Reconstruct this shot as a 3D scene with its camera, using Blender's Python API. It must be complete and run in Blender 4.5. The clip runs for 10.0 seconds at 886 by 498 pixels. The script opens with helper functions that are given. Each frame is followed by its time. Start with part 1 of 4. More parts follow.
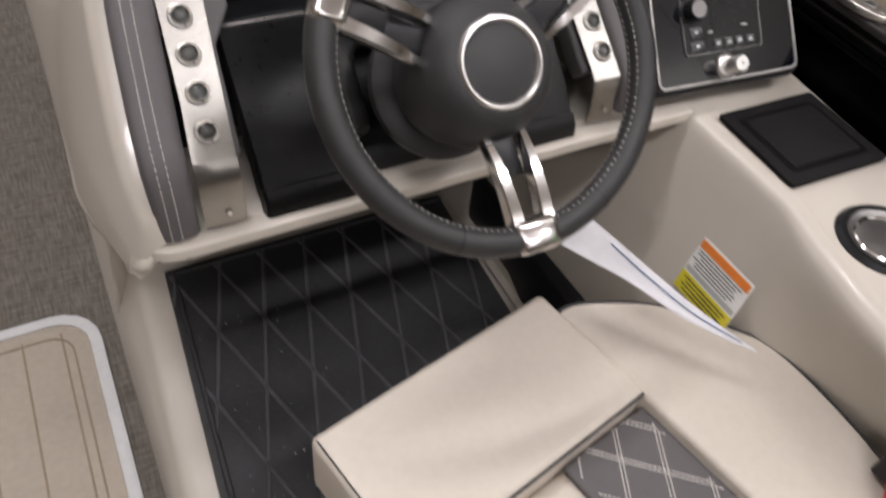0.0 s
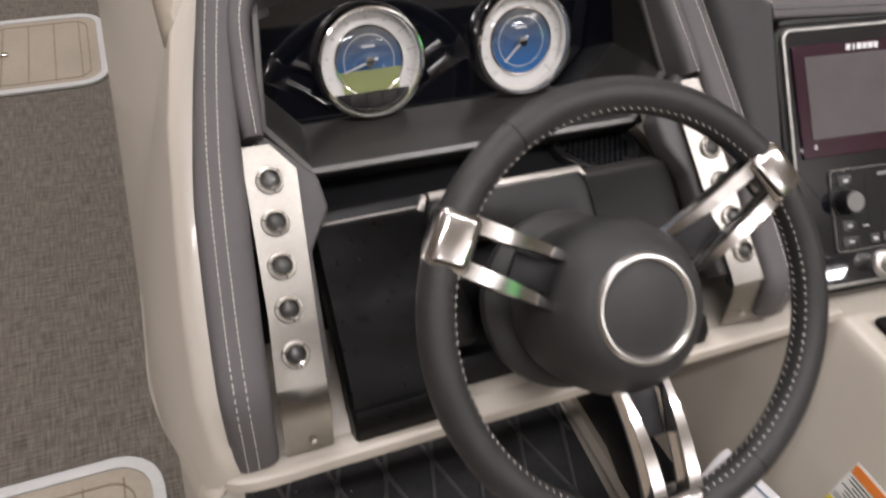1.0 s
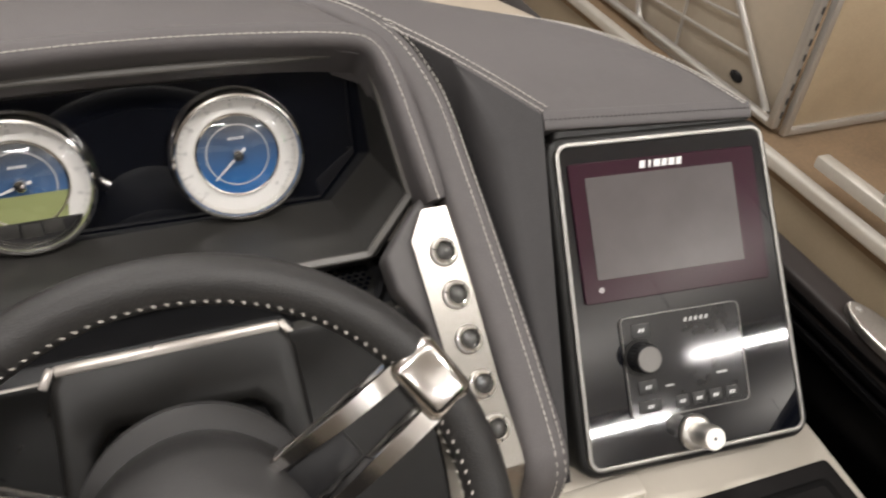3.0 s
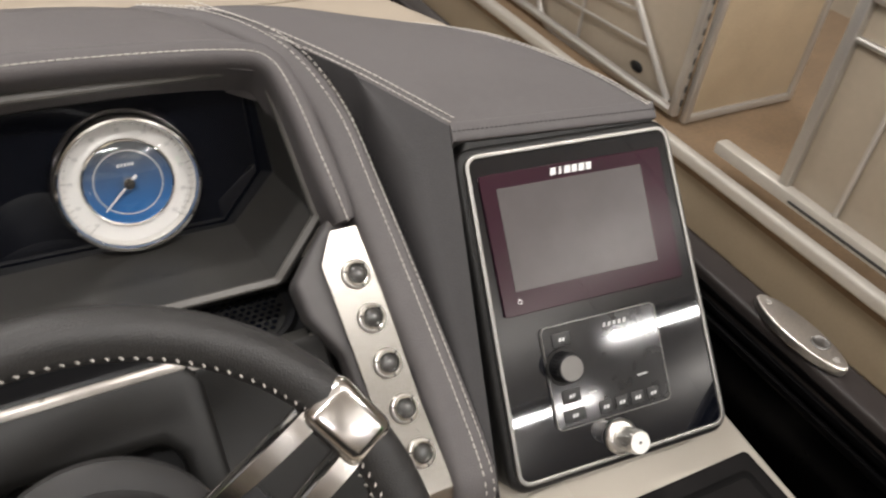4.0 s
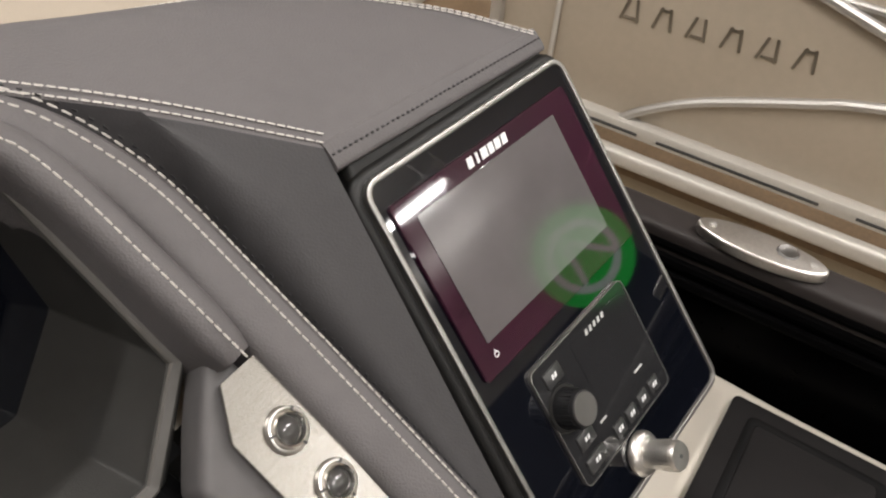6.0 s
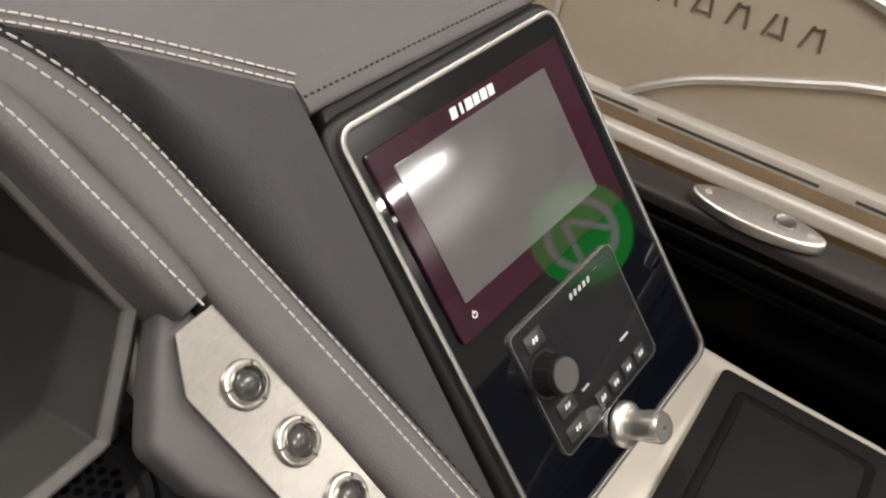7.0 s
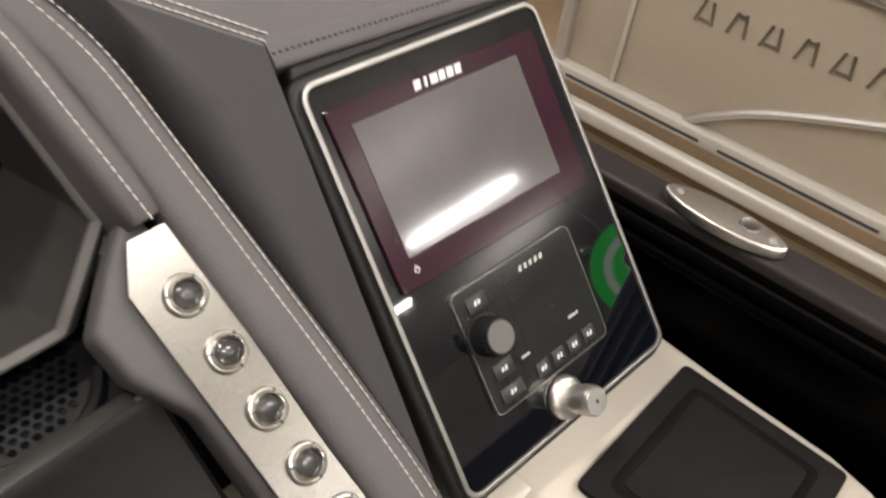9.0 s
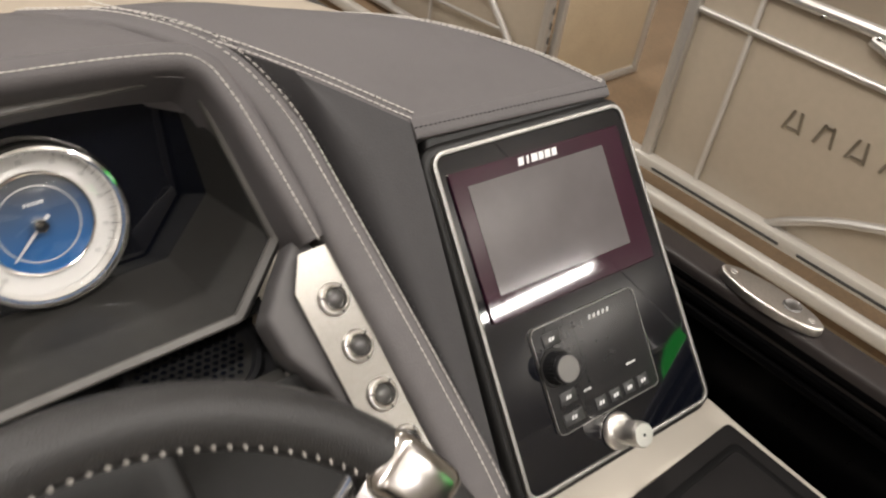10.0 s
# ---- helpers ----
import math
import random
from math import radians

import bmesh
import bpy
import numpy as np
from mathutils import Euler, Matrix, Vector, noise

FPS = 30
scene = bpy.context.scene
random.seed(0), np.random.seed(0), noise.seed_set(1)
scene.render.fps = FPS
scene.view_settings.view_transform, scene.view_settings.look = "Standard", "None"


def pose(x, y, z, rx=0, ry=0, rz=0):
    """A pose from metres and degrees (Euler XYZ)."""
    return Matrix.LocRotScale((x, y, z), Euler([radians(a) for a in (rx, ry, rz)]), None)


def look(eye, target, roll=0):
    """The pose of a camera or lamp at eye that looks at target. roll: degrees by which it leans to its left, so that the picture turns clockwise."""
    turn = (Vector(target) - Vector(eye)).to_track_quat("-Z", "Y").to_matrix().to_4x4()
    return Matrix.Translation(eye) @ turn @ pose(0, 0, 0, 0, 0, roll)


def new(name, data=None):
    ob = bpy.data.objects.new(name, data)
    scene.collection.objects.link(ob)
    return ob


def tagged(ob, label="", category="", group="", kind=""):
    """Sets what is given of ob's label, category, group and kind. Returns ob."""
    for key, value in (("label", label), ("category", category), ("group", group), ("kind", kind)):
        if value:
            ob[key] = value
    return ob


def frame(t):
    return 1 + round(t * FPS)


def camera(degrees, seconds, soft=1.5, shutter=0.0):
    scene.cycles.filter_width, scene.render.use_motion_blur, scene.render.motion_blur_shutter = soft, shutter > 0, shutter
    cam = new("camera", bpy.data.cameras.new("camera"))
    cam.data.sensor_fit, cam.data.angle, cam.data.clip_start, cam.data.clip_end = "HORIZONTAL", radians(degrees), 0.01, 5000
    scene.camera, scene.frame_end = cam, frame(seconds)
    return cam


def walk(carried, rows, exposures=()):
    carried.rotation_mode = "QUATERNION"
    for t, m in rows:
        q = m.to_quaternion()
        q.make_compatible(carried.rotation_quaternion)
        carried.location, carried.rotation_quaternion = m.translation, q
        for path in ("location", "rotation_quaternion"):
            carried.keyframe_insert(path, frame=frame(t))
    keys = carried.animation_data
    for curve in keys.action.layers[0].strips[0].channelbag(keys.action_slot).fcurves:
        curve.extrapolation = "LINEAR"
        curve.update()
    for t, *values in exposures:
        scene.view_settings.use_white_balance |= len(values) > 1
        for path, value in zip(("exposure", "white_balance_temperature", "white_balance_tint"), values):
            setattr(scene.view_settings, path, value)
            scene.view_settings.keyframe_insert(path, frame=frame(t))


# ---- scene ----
cam = camera(59.7, 10.0, soft=2.2, shutter=0.4)
METRES, EYE, TILT, LEAN, TURN = 1.40, 1.25, -47.883, -5.304, -26.707
EXPOSURE = -0.12
ROWS = [
    (0.0, 0.0, 0.0, 0.0, 0.0, 0.0, -0.0),
    (0.5, -0.0137, 0.0286, 0.0601, 2.93, 3.53, -1.26),
    (1.0, -0.0402, 0.0792, 0.1187, 4.81, 5.29, -3.02),
    (1.5, 0.0107, 0.1505, 0.1766, 8.3, 6.07, -6.63),
    (1.8, 0.0346, 0.1694, 0.2080, 8.56, 5.98, -7.12),
    (2.0, 0.0633, 0.1829, 0.2102, 8.83, 6.95, -6.55),
    (2.5, 0.1252, 0.2051, 0.218, 6.59, 7.56, -4.52),
    (3.0, 0.1562, 0.2241, 0.2311, 4.43, 8.32, -3.21),
    (3.2, 0.1661, 0.2261, 0.2406, 3.73, 7.81, -2.65),
    (4.3, 0.1471, 0.2580, 0.2610, -4.61, 8.15, 4.38),
    (4.5, 0.13, 0.2758, 0.2753, -7.72, 7.49, 7.47),
    (5.0, 0.0879, 0.3324, 0.3369, -15.47, 4.38, 15.65),
    (5.5, 0.0705, 0.3855, 0.3572, -20.19, 0.58, 21.25),
    (5.7, 0.0750, 0.4061, 0.3576, -21.22, -0.76, 22.62),
    (6.8, 0.0905, 0.4326, 0.3483, -21.60, -2.96, 21.95),
    (7.0, 0.0954, 0.435, 0.3408, -21.43, -3.36, 20.83),
    (7.5, 0.1117, 0.4209, 0.3254, -19.43, -3.02, 19.06),
    (8.0, 0.1406, 0.4105, 0.2918, -18.1, -3.01, 18.38),
    (8.5, 0.1516, 0.4028, 0.2648, -17.55, -2.5, 17.59),
    (9.0, 0.1297, 0.3886, 0.2941, -15.91, -0.1, 15.51),
    (9.5, 0.1023, 0.3504, 0.3105, -13.96, 3.11, 12.92),
    (10.0, 0.0886, 0.2944, 0.271, -10.65, 6.8, 9.11),
]
walk(cam, [(t, pose(0, 0, EYE, TILT, LEAN, TURN) @ pose(METRES * x, METRES * y, METRES * z, 90 + pitch, roll, yaw)) for t, x, y, z, yaw, pitch, roll in ROWS],
     exposures=[(0.0, EXPOSURE - 0.40, 6150, 16), (0.7, EXPOSURE - 0.34, 6150, 16), (1.5, EXPOSURE - 0.15, 6600, 13), (2.5, EXPOSURE - 0.09, 6550, 11), (5.5, EXPOSURE, 6450, 11), (7.5, EXPOSURE + 0.07, 6600, 11), (9.0, EXPOSURE + 0.05, 6650, 11), (10.0, EXPOSURE, 6650, 11)])

# ---- light ----
world = bpy.data.worlds.new("world")
scene.world = world
world.use_nodes = True
world.node_tree.nodes["Background"].inputs[0].default_value = (1.0, 0.95, 0.88, 1)
world.node_tree.nodes["Background"].inputs[1].default_value = 0.05
LAMP_WATTS = 138.0
CEILING_FILL_WATTS = 48.0
LAMP_Z = 5.0
# Some set from reflections in the dash; the rest added unseen for balance.
LAMPS = [(5.9, -6.95), (4.1, -8.5), (-0.4, -6.95), (-6.4, -5.4), (5.9, -2.3), (2.5, -1.3), (-0.8, -1.6), (-0.4, 2.3), (5.9, 6.9), (-0.4, 6.9), (-6.4, 6.9)]


# ---- materials ----
def material(name, color, rough=0.5, metal=0.0, vary=0.12, scale=6.0, grain=0.0, grain_scale=400.0, coat=0.0, stretch=(1, 1, 1), rough_vary=0.1, grain_kind="noise", spec=0.5):
    m = bpy.data.materials.new(name)
    m.use_nodes = True
    nt = m.node_tree
    b = nt.nodes["Principled BSDF"]
    tc = nt.nodes.new("ShaderNodeTexCoord")
    mp = nt.nodes.new("ShaderNodeMapping")
    mp.inputs["Scale"].default_value = stretch
    nt.links.new(tc.outputs["Object"], mp.inputs["Vector"])
    n1 = nt.nodes.new("ShaderNodeTexNoise")
    n1.inputs["Scale"].default_value = scale
    n1.inputs["Detail"].default_value = 5
    nt.links.new(mp.outputs[0], n1.inputs["Vector"])
    n2 = nt.nodes.new("ShaderNodeTexNoise")
    n2.inputs["Scale"].default_value = scale * 14
    n2.inputs["Detail"].default_value = 3
    nt.links.new(mp.outputs[0], n2.inputs["Vector"])
    add = nt.nodes.new("ShaderNodeMath")
    add.operation = "ADD"
    nt.links.new(n1.outputs["Fac"], add.inputs[0])
    nt.links.new(n2.outputs["Fac"], add.inputs[1])
    mr = nt.nodes.new("ShaderNodeMapRange")
    mr.inputs["From Min"].default_value, mr.inputs["From Max"].default_value = 0.7, 1.3
    nt.links.new(add.outputs[0], mr.inputs["Value"])
    mix = nt.nodes.new("ShaderNodeMix")
    mix.data_type = "RGBA"
    lo = [c * (1 - vary) for c in color]
    hi = [min(1, c * (1 + vary)) for c in color]
    mix.inputs[6].default_value, mix.inputs[7].default_value = (*lo, 1), (*hi, 1)
    nt.links.new(mr.outputs[0], mix.inputs[0])
    nt.links.new(mix.outputs[2], b.inputs["Base Color"])
    rr = nt.nodes.new("ShaderNodeMapRange")
    rr.inputs["From Min"].default_value, rr.inputs["From Max"].default_value = 0.3, 0.7
    rr.inputs["To Min"].default_value, rr.inputs["To Max"].default_value = max(0.01, rough * (1 - rough_vary)), min(1, rough * (1 + rough_vary))
    nt.links.new(n2.outputs["Fac"], rr.inputs["Value"])
    nt.links.new(rr.outputs[0], b.inputs["Roughness"])
    b.inputs["Metallic"].default_value = metal
    b.inputs["Specular IOR Level"].default_value = spec
    b.inputs["Coat Weight"].default_value = coat
    b.inputs["Coat Roughness"].default_value = 0.04
    if grain:
        bp = nt.nodes.new("ShaderNodeBump")
        bp.inputs["Strength"].default_value = grain
        bp.inputs["Distance"].default_value = 0.001
        if grain_kind == "cells":
            g = nt.nodes.new("ShaderNodeTexVoronoi")
            out = g.outputs["Distance"]
        else:
            g = nt.nodes.new("ShaderNodeTexNoise")
            g.inputs["Detail"].default_value = 3
            out = g.outputs["Fac"]
        g.inputs["Scale"].default_value = grain_scale
        nt.links.new(mp.outputs[0], g.inputs["Vector"])
        nt.links.new(out, bp.inputs["Height"])
        nt.links.new(bp.outputs[0], b.inputs["Normal"])
    return m


def woven(name, dark, light, cell):
    m = bpy.data.materials.new(name)
    m.use_nodes = True
    nt = m.node_tree
    b = nt.nodes["Principled BSDF"]
    tc = nt.nodes.new("ShaderNodeTexCoord")
    facs = []
    for sx, sy in ((1, 0.09), (0.09, 1)):
        mp = nt.nodes.new("ShaderNodeMapping")
        mp.inputs["Scale"].default_value = (sx, sy, 1)
        n = nt.nodes.new("ShaderNodeTexNoise")
        n.inputs["Scale"].default_value = cell
        n.inputs["Detail"].default_value = 4
        nt.links.new(tc.outputs["Object"], mp.inputs["Vector"])
        nt.links.new(mp.outputs[0], n.inputs["Vector"])
        facs.append(n)
    ad = nt.nodes.new("ShaderNodeMath")
    ad.operation = "ADD"
    nt.links.new(facs[0].outputs["Fac"], ad.inputs[0])
    nt.links.new(facs[1].outputs["Fac"], ad.inputs[1])
    mr = nt.nodes.new("ShaderNodeMapRange")
    mr.inputs["From Min"].default_value, mr.inputs["From Max"].default_value = 0.78, 1.22
    nt.links.new(ad.outputs[0], mr.inputs["Value"])
    mix = nt.nodes.new("ShaderNodeMix")
    mix.data_type = "RGBA"
    mix.inputs[6].default_value, mix.inputs[7].default_value = (*dark, 1), (*light, 1)
    nt.links.new(mr.outputs[0], mix.inputs[0])
    nt.links.new(mix.outputs[2], b.inputs["Base Color"])
    b.inputs["Roughness"].default_value = 0.7
    bp = nt.nodes.new("ShaderNodeBump")
    bp.inputs["Strength"].default_value = 0.5
    bp.inputs["Distance"].default_value = 0.002
    nt.links.new(ad.outputs[0], bp.inputs["Height"])
    nt.links.new(bp.outputs[0], b.inputs["Normal"])
    return m


def glow(name, color, strength):
    m = bpy.data.materials.new(name)
    m.use_nodes = True
    b = m.node_tree.nodes["Principled BSDF"]
    b.inputs["Base Color"].default_value = (*[c * 0.3 for c in color], 1)
    b.inputs["Emission Color"].default_value = (*color, 1)
    b.inputs["Emission Strength"].default_value = strength
    return m


CREAM_GEL = material("cream_gelcoat", (0.525, 0.482, 0.415), 0.34, vary=0.012, scale=3, coat=0.2, rough_vary=0.015)
CREAM_VINYL = material("cream_vinyl", (0.555, 0.50, 0.425), 0.5, vary=0.04, grain=0.25, grain_scale=500, grain_kind="cells")
GREY_VINYL = material("grey_vinyl", (0.112, 0.104, 0.105), 0.58, vary=0.07, spec=0.25, grain=0.3, grain_scale=650, grain_kind="cells")
# Dark piping colour, which also carries the shade on the pod side.
PIPING_SHADE_VINYL = material("piping_and_shaded_vinyl", (0.046, 0.044, 0.045), 0.55, spec=0.25, vary=0.08, grain=0.14, grain_scale=650, grain_kind="cells")
DASH_PLASTIC = material("dark_textured_plastic", (0.0125, 0.0122, 0.0118), 0.40, vary=0.1, grain=0.2, grain_scale=900, spec=0.26)
COWL_PLASTIC = material("grey_satin_plastic", (0.031, 0.030, 0.028), 0.33, spec=0.28, vary=0.08, grain=0.2, grain_scale=900)
BLACK_PLASTIC = material("black_plastic", (0.011, 0.011, 0.012), 0.38, spec=0.3, vary=0.1, grain=0.1, grain_scale=900)
GLOSS_BLACK = material("gloss_black_acrylic", (0.003, 0.0036, 0.006), 0.030, vary=0.1, spec=0.95, rough_vary=0.3)
LEATHER = material("black_leather", (0.028, 0.0272, 0.027), 0.42, spec=0.38, vary=0.1, grain=0.28, grain_scale=850, grain_kind="cells")
SOFT_BLACK = material("soft_black_rubber", (0.031, 0.030, 0.030), 0.55, vary=0.1, grain=0.2, grain_scale=900, spec=0.4)
RUBBER = material("black_rubber", (0.040, 0.040, 0.041), 0.5, vary=0.25, scale=9, grain=0.3, grain_scale=700, spec=0.3)
CHROME = material("chrome", (0.82, 0.81, 0.79), 0.06, 1.0, vary=0.03, rough_vary=0.4)
STEEL = material("brushed_steel", (0.34, 0.325, 0.300), 0.27, 1.0, vary=0.10, scale=30, grain=0.05, grain_scale=200, stretch=(1, 30, 30), rough_vary=0.15)
ALUMINIUM = material("satin_aluminium", (0.58, 0.56, 0.53), 0.42, 0.75, vary=0.06)
CAP_BLACK = material("button_black", (0.042, 0.041, 0.040), 0.05, coat=0.6, vary=0.1)
CHEEK_GREY = material("grey_moulded_vinyl", (0.090, 0.085, 0.085), 0.5, vary=0.06, spec=0.3, grain=0.1, grain_scale=700)
KEY_GREY = material("dark_grey_key", (0.030, 0.030, 0.030), 0.3, vary=0.08)
RAIL_PAINT = material("pale_rail", (0.56, 0.53, 0.48), 0.4, 0.2, vary=0.05)
# Darker copy of the dash plastic: the door's dark reflection put into colour.
SHADED_DOOR_PLASTIC = material("shaded_door_plastic", (0.005, 0.005, 0.005), 0.30, vary=0.15, grain=0.08, grain_scale=900, spec=0.18)
# Cream vinyl toned down to match the dimmer light on the bow lounge.
DIM_CREAM_VINYL = material("dim_cream_vinyl", (0.33, 0.28, 0.22), 0.55, vary=0.05, grain=0.25, grain_scale=400, grain_kind="cells")
THREAD = material("white_thread", (0.54, 0.51, 0.47), 0.7, vary=0.1, scale=60)
WOVEN = woven("woven_vinyl_floor", (0.056, 0.046, 0.036), (0.140, 0.120, 0.097), 200)
TEAK = material("beige_foam_planks", (0.31, 0.265, 0.21), 0.65, vary=0.1, scale=5, grain=0.3, grain_scale=500)
SEAM_BROWN = material("brown_seam", (0.20, 0.16, 0.11), 0.8)
TRIM_GREY = material("grey_trim", (0.46, 0.46, 0.45), 0.4, vary=0.05)
GAUGE_WHITE = material("gauge_white", (0.72, 0.71, 0.69), 0.4, vary=0.03, coat=0.6)
SPOKE_CHROME = material("polished_spoke_metal", (0.64, 0.62, 0.60), 0.15, 1.0, vary=0.03)
SATIN_CHROME = material("satin_chrome", (0.84, 0.82, 0.79), 0.10, 1.0, vary=0.03)
DARK_METAL = material("spun_dark_metal", (0.20, 0.192, 0.185), 0.45, 1.0, vary=0.1)
RAIL_GREY = material("dark_grey_rail", (0.024, 0.020, 0.019), 0.42, vary=0.1, spec=0.22)
# Paler than the mat: the highlights on the ribs are put into their colour.
LIT_RIB_RUBBER = material("lit_rib_rubber", (0.085, 0.085, 0.086), 0.42, vary=0.2)
SIDE_BLACK = material("gloss_black_side", (0.0012, 0.0011, 0.0012), 0.30, vary=0.2, spec=0.03)
PAD_RUBBER = material("pad_rubber", (0.013, 0.012, 0.012), 0.7, vary=0.2, spec=0.08, grain=0.2, grain_scale=900)
PAD_DARK = material("pad_dark_ring", (0.005, 0.0048, 0.0048), 0.6, vary=0.25, scale=12, spec=0.08)
EDGE_SATIN = material("satin_ledge_trim", (0.30, 0.28, 0.26), 0.30, 0.6, vary=0.1)
EDGE_HIGHLIGHT = material("satin_edge_highlight", (0.10, 0.095, 0.088), 0.33, vary=0.08)
LIT_WHITE = glow("lit_white", (0.8, 0.9, 0.8), 0.9)
KNOB_METAL = material("turned_metal", (0.76, 0.74, 0.71), 0.34, 1.0, vary=0.04)
CLEAT_STEEL = material("cast_stainless", (0.60, 0.575, 0.545), 0.36, 1.0, vary=0.12, scale=25, grain=0.2, grain_scale=120)
TRIM_METAL = material("satin_trim_metal", (0.34, 0.33, 0.315), 0.42, 1.0, vary=0.05)
GAUGE_BLUE = material("gauge_blue", (0.035, 0.10, 0.215), 0.35, vary=0.35, scale=18, coat=0.6)


def dial_face(name, low, high):
    """A printed dial, with some reflection in its tones, fading from lower to upper edge."""
    m = material(name, low, 0.35, coat=0.6)
    nt = m.node_tree
    tc = nt.nodes.new("ShaderNodeTexCoord")
    sp = nt.nodes.new("ShaderNodeSeparateXYZ")
    nt.links.new(tc.outputs["Generated"], sp.inputs[0])
    mr = nt.nodes.new("ShaderNodeMapRange")
    mr.inputs["From Min"].default_value, mr.inputs["From Max"].default_value = 0.15, 0.85
    nt.links.new(sp.outputs["Y"], mr.inputs["Value"])
    mix = nt.nodes.new("ShaderNodeMix")
    mix.data_type = "RGBA"
    mix.inputs[6].default_value, mix.inputs[7].default_value = (*low, 1), (*high, 1)
    nt.links.new(mr.outputs[0], mix.inputs[0])
    nt.links.new(mix.outputs[2], nt.nodes["Principled BSDF"].inputs["Base Color"])
    return m


def clear_cover(name):
    m = bpy.data.materials.new(name)
    m.use_nodes = True
    nt = m.node_tree
    gl = nt.nodes.new("ShaderNodeBsdfGlossy")
    gl.inputs["Roughness"].default_value = 0.03
    tr = nt.nodes.new("ShaderNodeBsdfTransparent")
    mx = nt.nodes.new("ShaderNodeMixShader")
    mx.inputs[0].default_value = 0.06
    nt.links.new(tr.outputs[0], mx.inputs[1])
    nt.links.new(gl.outputs[0], mx.inputs[2])
    nt.links.new(mx.outputs[0], nt.nodes["Material Output"].inputs["Surface"])
    return m


# The greyish upper tone is partly glass reflection put into the print.
DIAL_BLUE = dial_face("dial_blue_fade", (0.020, 0.120, 0.33), (0.070, 0.078, 0.088))
COVER_GLASS = clear_cover("clear_gauge_glass")
LCD = material("lcd_green", (0.27, 0.30, 0.13), 0.3, vary=0.05)
STEREO_BLACK = material("gloss_dark_grey_acrylic", (0.017, 0.017, 0.018), 0.07, vary=0.1, spec=0.55)
PLOTTER_GLASS = material("dark_red_coated_glass", (0.026, 0.006, 0.015), 0.04, vary=0.2, coat=0.5)
PLOTTER_SCREEN = material("grey_screen", (0.100, 0.092, 0.094), 0.09, vary=0.10, scale=2, coat=0.6)
PRINT_WHITE = material("white_print", (0.7, 0.7, 0.7), 0.5, vary=0.05)
PRINT_DARK = material("dark_print", (0.05, 0.05, 0.05), 0.5)
LABEL_WHITE = material("label_white", (0.78, 0.77, 0.74), 0.35, vary=0.03)
LABEL_ORANGE = material("label_orange", (0.75, 0.22, 0.04), 0.35, vary=0.05)
LABEL_YELLOW = material("label_yellow", (0.68, 0.58, 0.03), 0.35, vary=0.05)
PAPER = material("white_paper", (0.58, 0.57, 0.58), 0.55, vary=0.04)
RED = material("red_plastic", (0.5, 0.02, 0.03), 0.3, vary=0.1)
TAN_PANEL = material("tan_painted_panel", (0.45, 0.385, 0.30), 0.32, vary=0.04, scale=2, coat=0.3)
TAN_DARK = material("tan_decal", (0.33, 0.27, 0.19), 0.35, vary=0.06)
BROWN_FLOOR = material("brown_carpet", (0.22, 0.15, 0.09), 0.9, vary=0.18, scale=4, grain=0.5, grain_scale=300)
CONCRETE = material("showroom_floor", (0.30, 0.25, 0.19), 0.45, vary=0.12, scale=1.2)
WALL = material("showroom_wall", (0.70, 0.67, 0.62), 0.8, vary=0.05, scale=0.6)
WALL_DARK = material("dark_wall_for_reflections", (0.045, 0.046, 0.050), 0.8, vary=0.15, scale=0.6)
CEILING = material("showroom_ceiling", (0.82, 0.80, 0.77), 0.85, vary=0.06, scale=0.6)
GREEN = glow("green_lit_sign", (0.003, 0.40, 0.030), 2.1)
GATE_TAN = material("gate_tan", (0.42, 0.33, 0.22), 0.5, vary=0.08)
LAMP_BODY = material("lamp_housing", (0.6, 0.6, 0.58), 0.5)


# ---- mesh helpers ----
def part(name, bm, mat, parent=None, label="", m=None, smooth=35):
    if m is not None:
        bm.transform(m)
    me = bpy.data.meshes.new(name)
    bmesh.ops.recalc_face_normals(bm, faces=bm.faces)
    bm.to_mesh(me)
    bm.free()
    me.materials.append(mat)
    me.shade_smooth()
    me.set_sharp_from_angle(angle=radians(smooth))
    ob = new(name, me)
    ob.parent = parent
    return tagged(ob, label)


def thing(name, label, category, group="", kind=""):
    return tagged(new(name), label, category, group, kind)


def curve(points, n=6, closed=False):
    p = [Vector(q) for q in points]
    out = []
    k = len(p)
    for i in range(k if closed else k - 1):
        if closed:
            a, b, c, d = p[i - 1], p[i], p[(i + 1) % k], p[(i + 2) % k]
        else:
            b, c = p[i], p[i + 1]
            a = p[i - 1] if i else b * 2 - c
            d = p[i + 2] if i + 2 < k else c * 2 - b
        for j in range(n):
            t = j / n
            out.append(0.5 * (2 * b + (c - a) * t + (2 * a - 5 * b + 4 * c - d) * t * t + (3 * b - a - 3 * c + d) * t ** 3))
    if not closed:
        out.append(p[-1])
    return out


def bevel_all(bm, width, seg=2, angle=25):
    if width > 0:
        edges = [e for e in bm.edges if len(e.link_faces) == 2 and e.calc_face_angle(0) > radians(angle)]
        bmesh.ops.bevel(bm, geom=edges, offset=width, segments=seg, profile=0.5, affect="EDGES", clamp_overlap=True)
    return bm


def box(sx, sy, sz, bev=0.0, seg=2, at=(0, 0, 0)):
    bm = bmesh.new()
    bmesh.ops.create_cube(bm, size=1, matrix=Matrix.Translation(at) @ Matrix.Diagonal((sx, sy, sz, 1)))
    return bevel_all(bm, bev, seg)


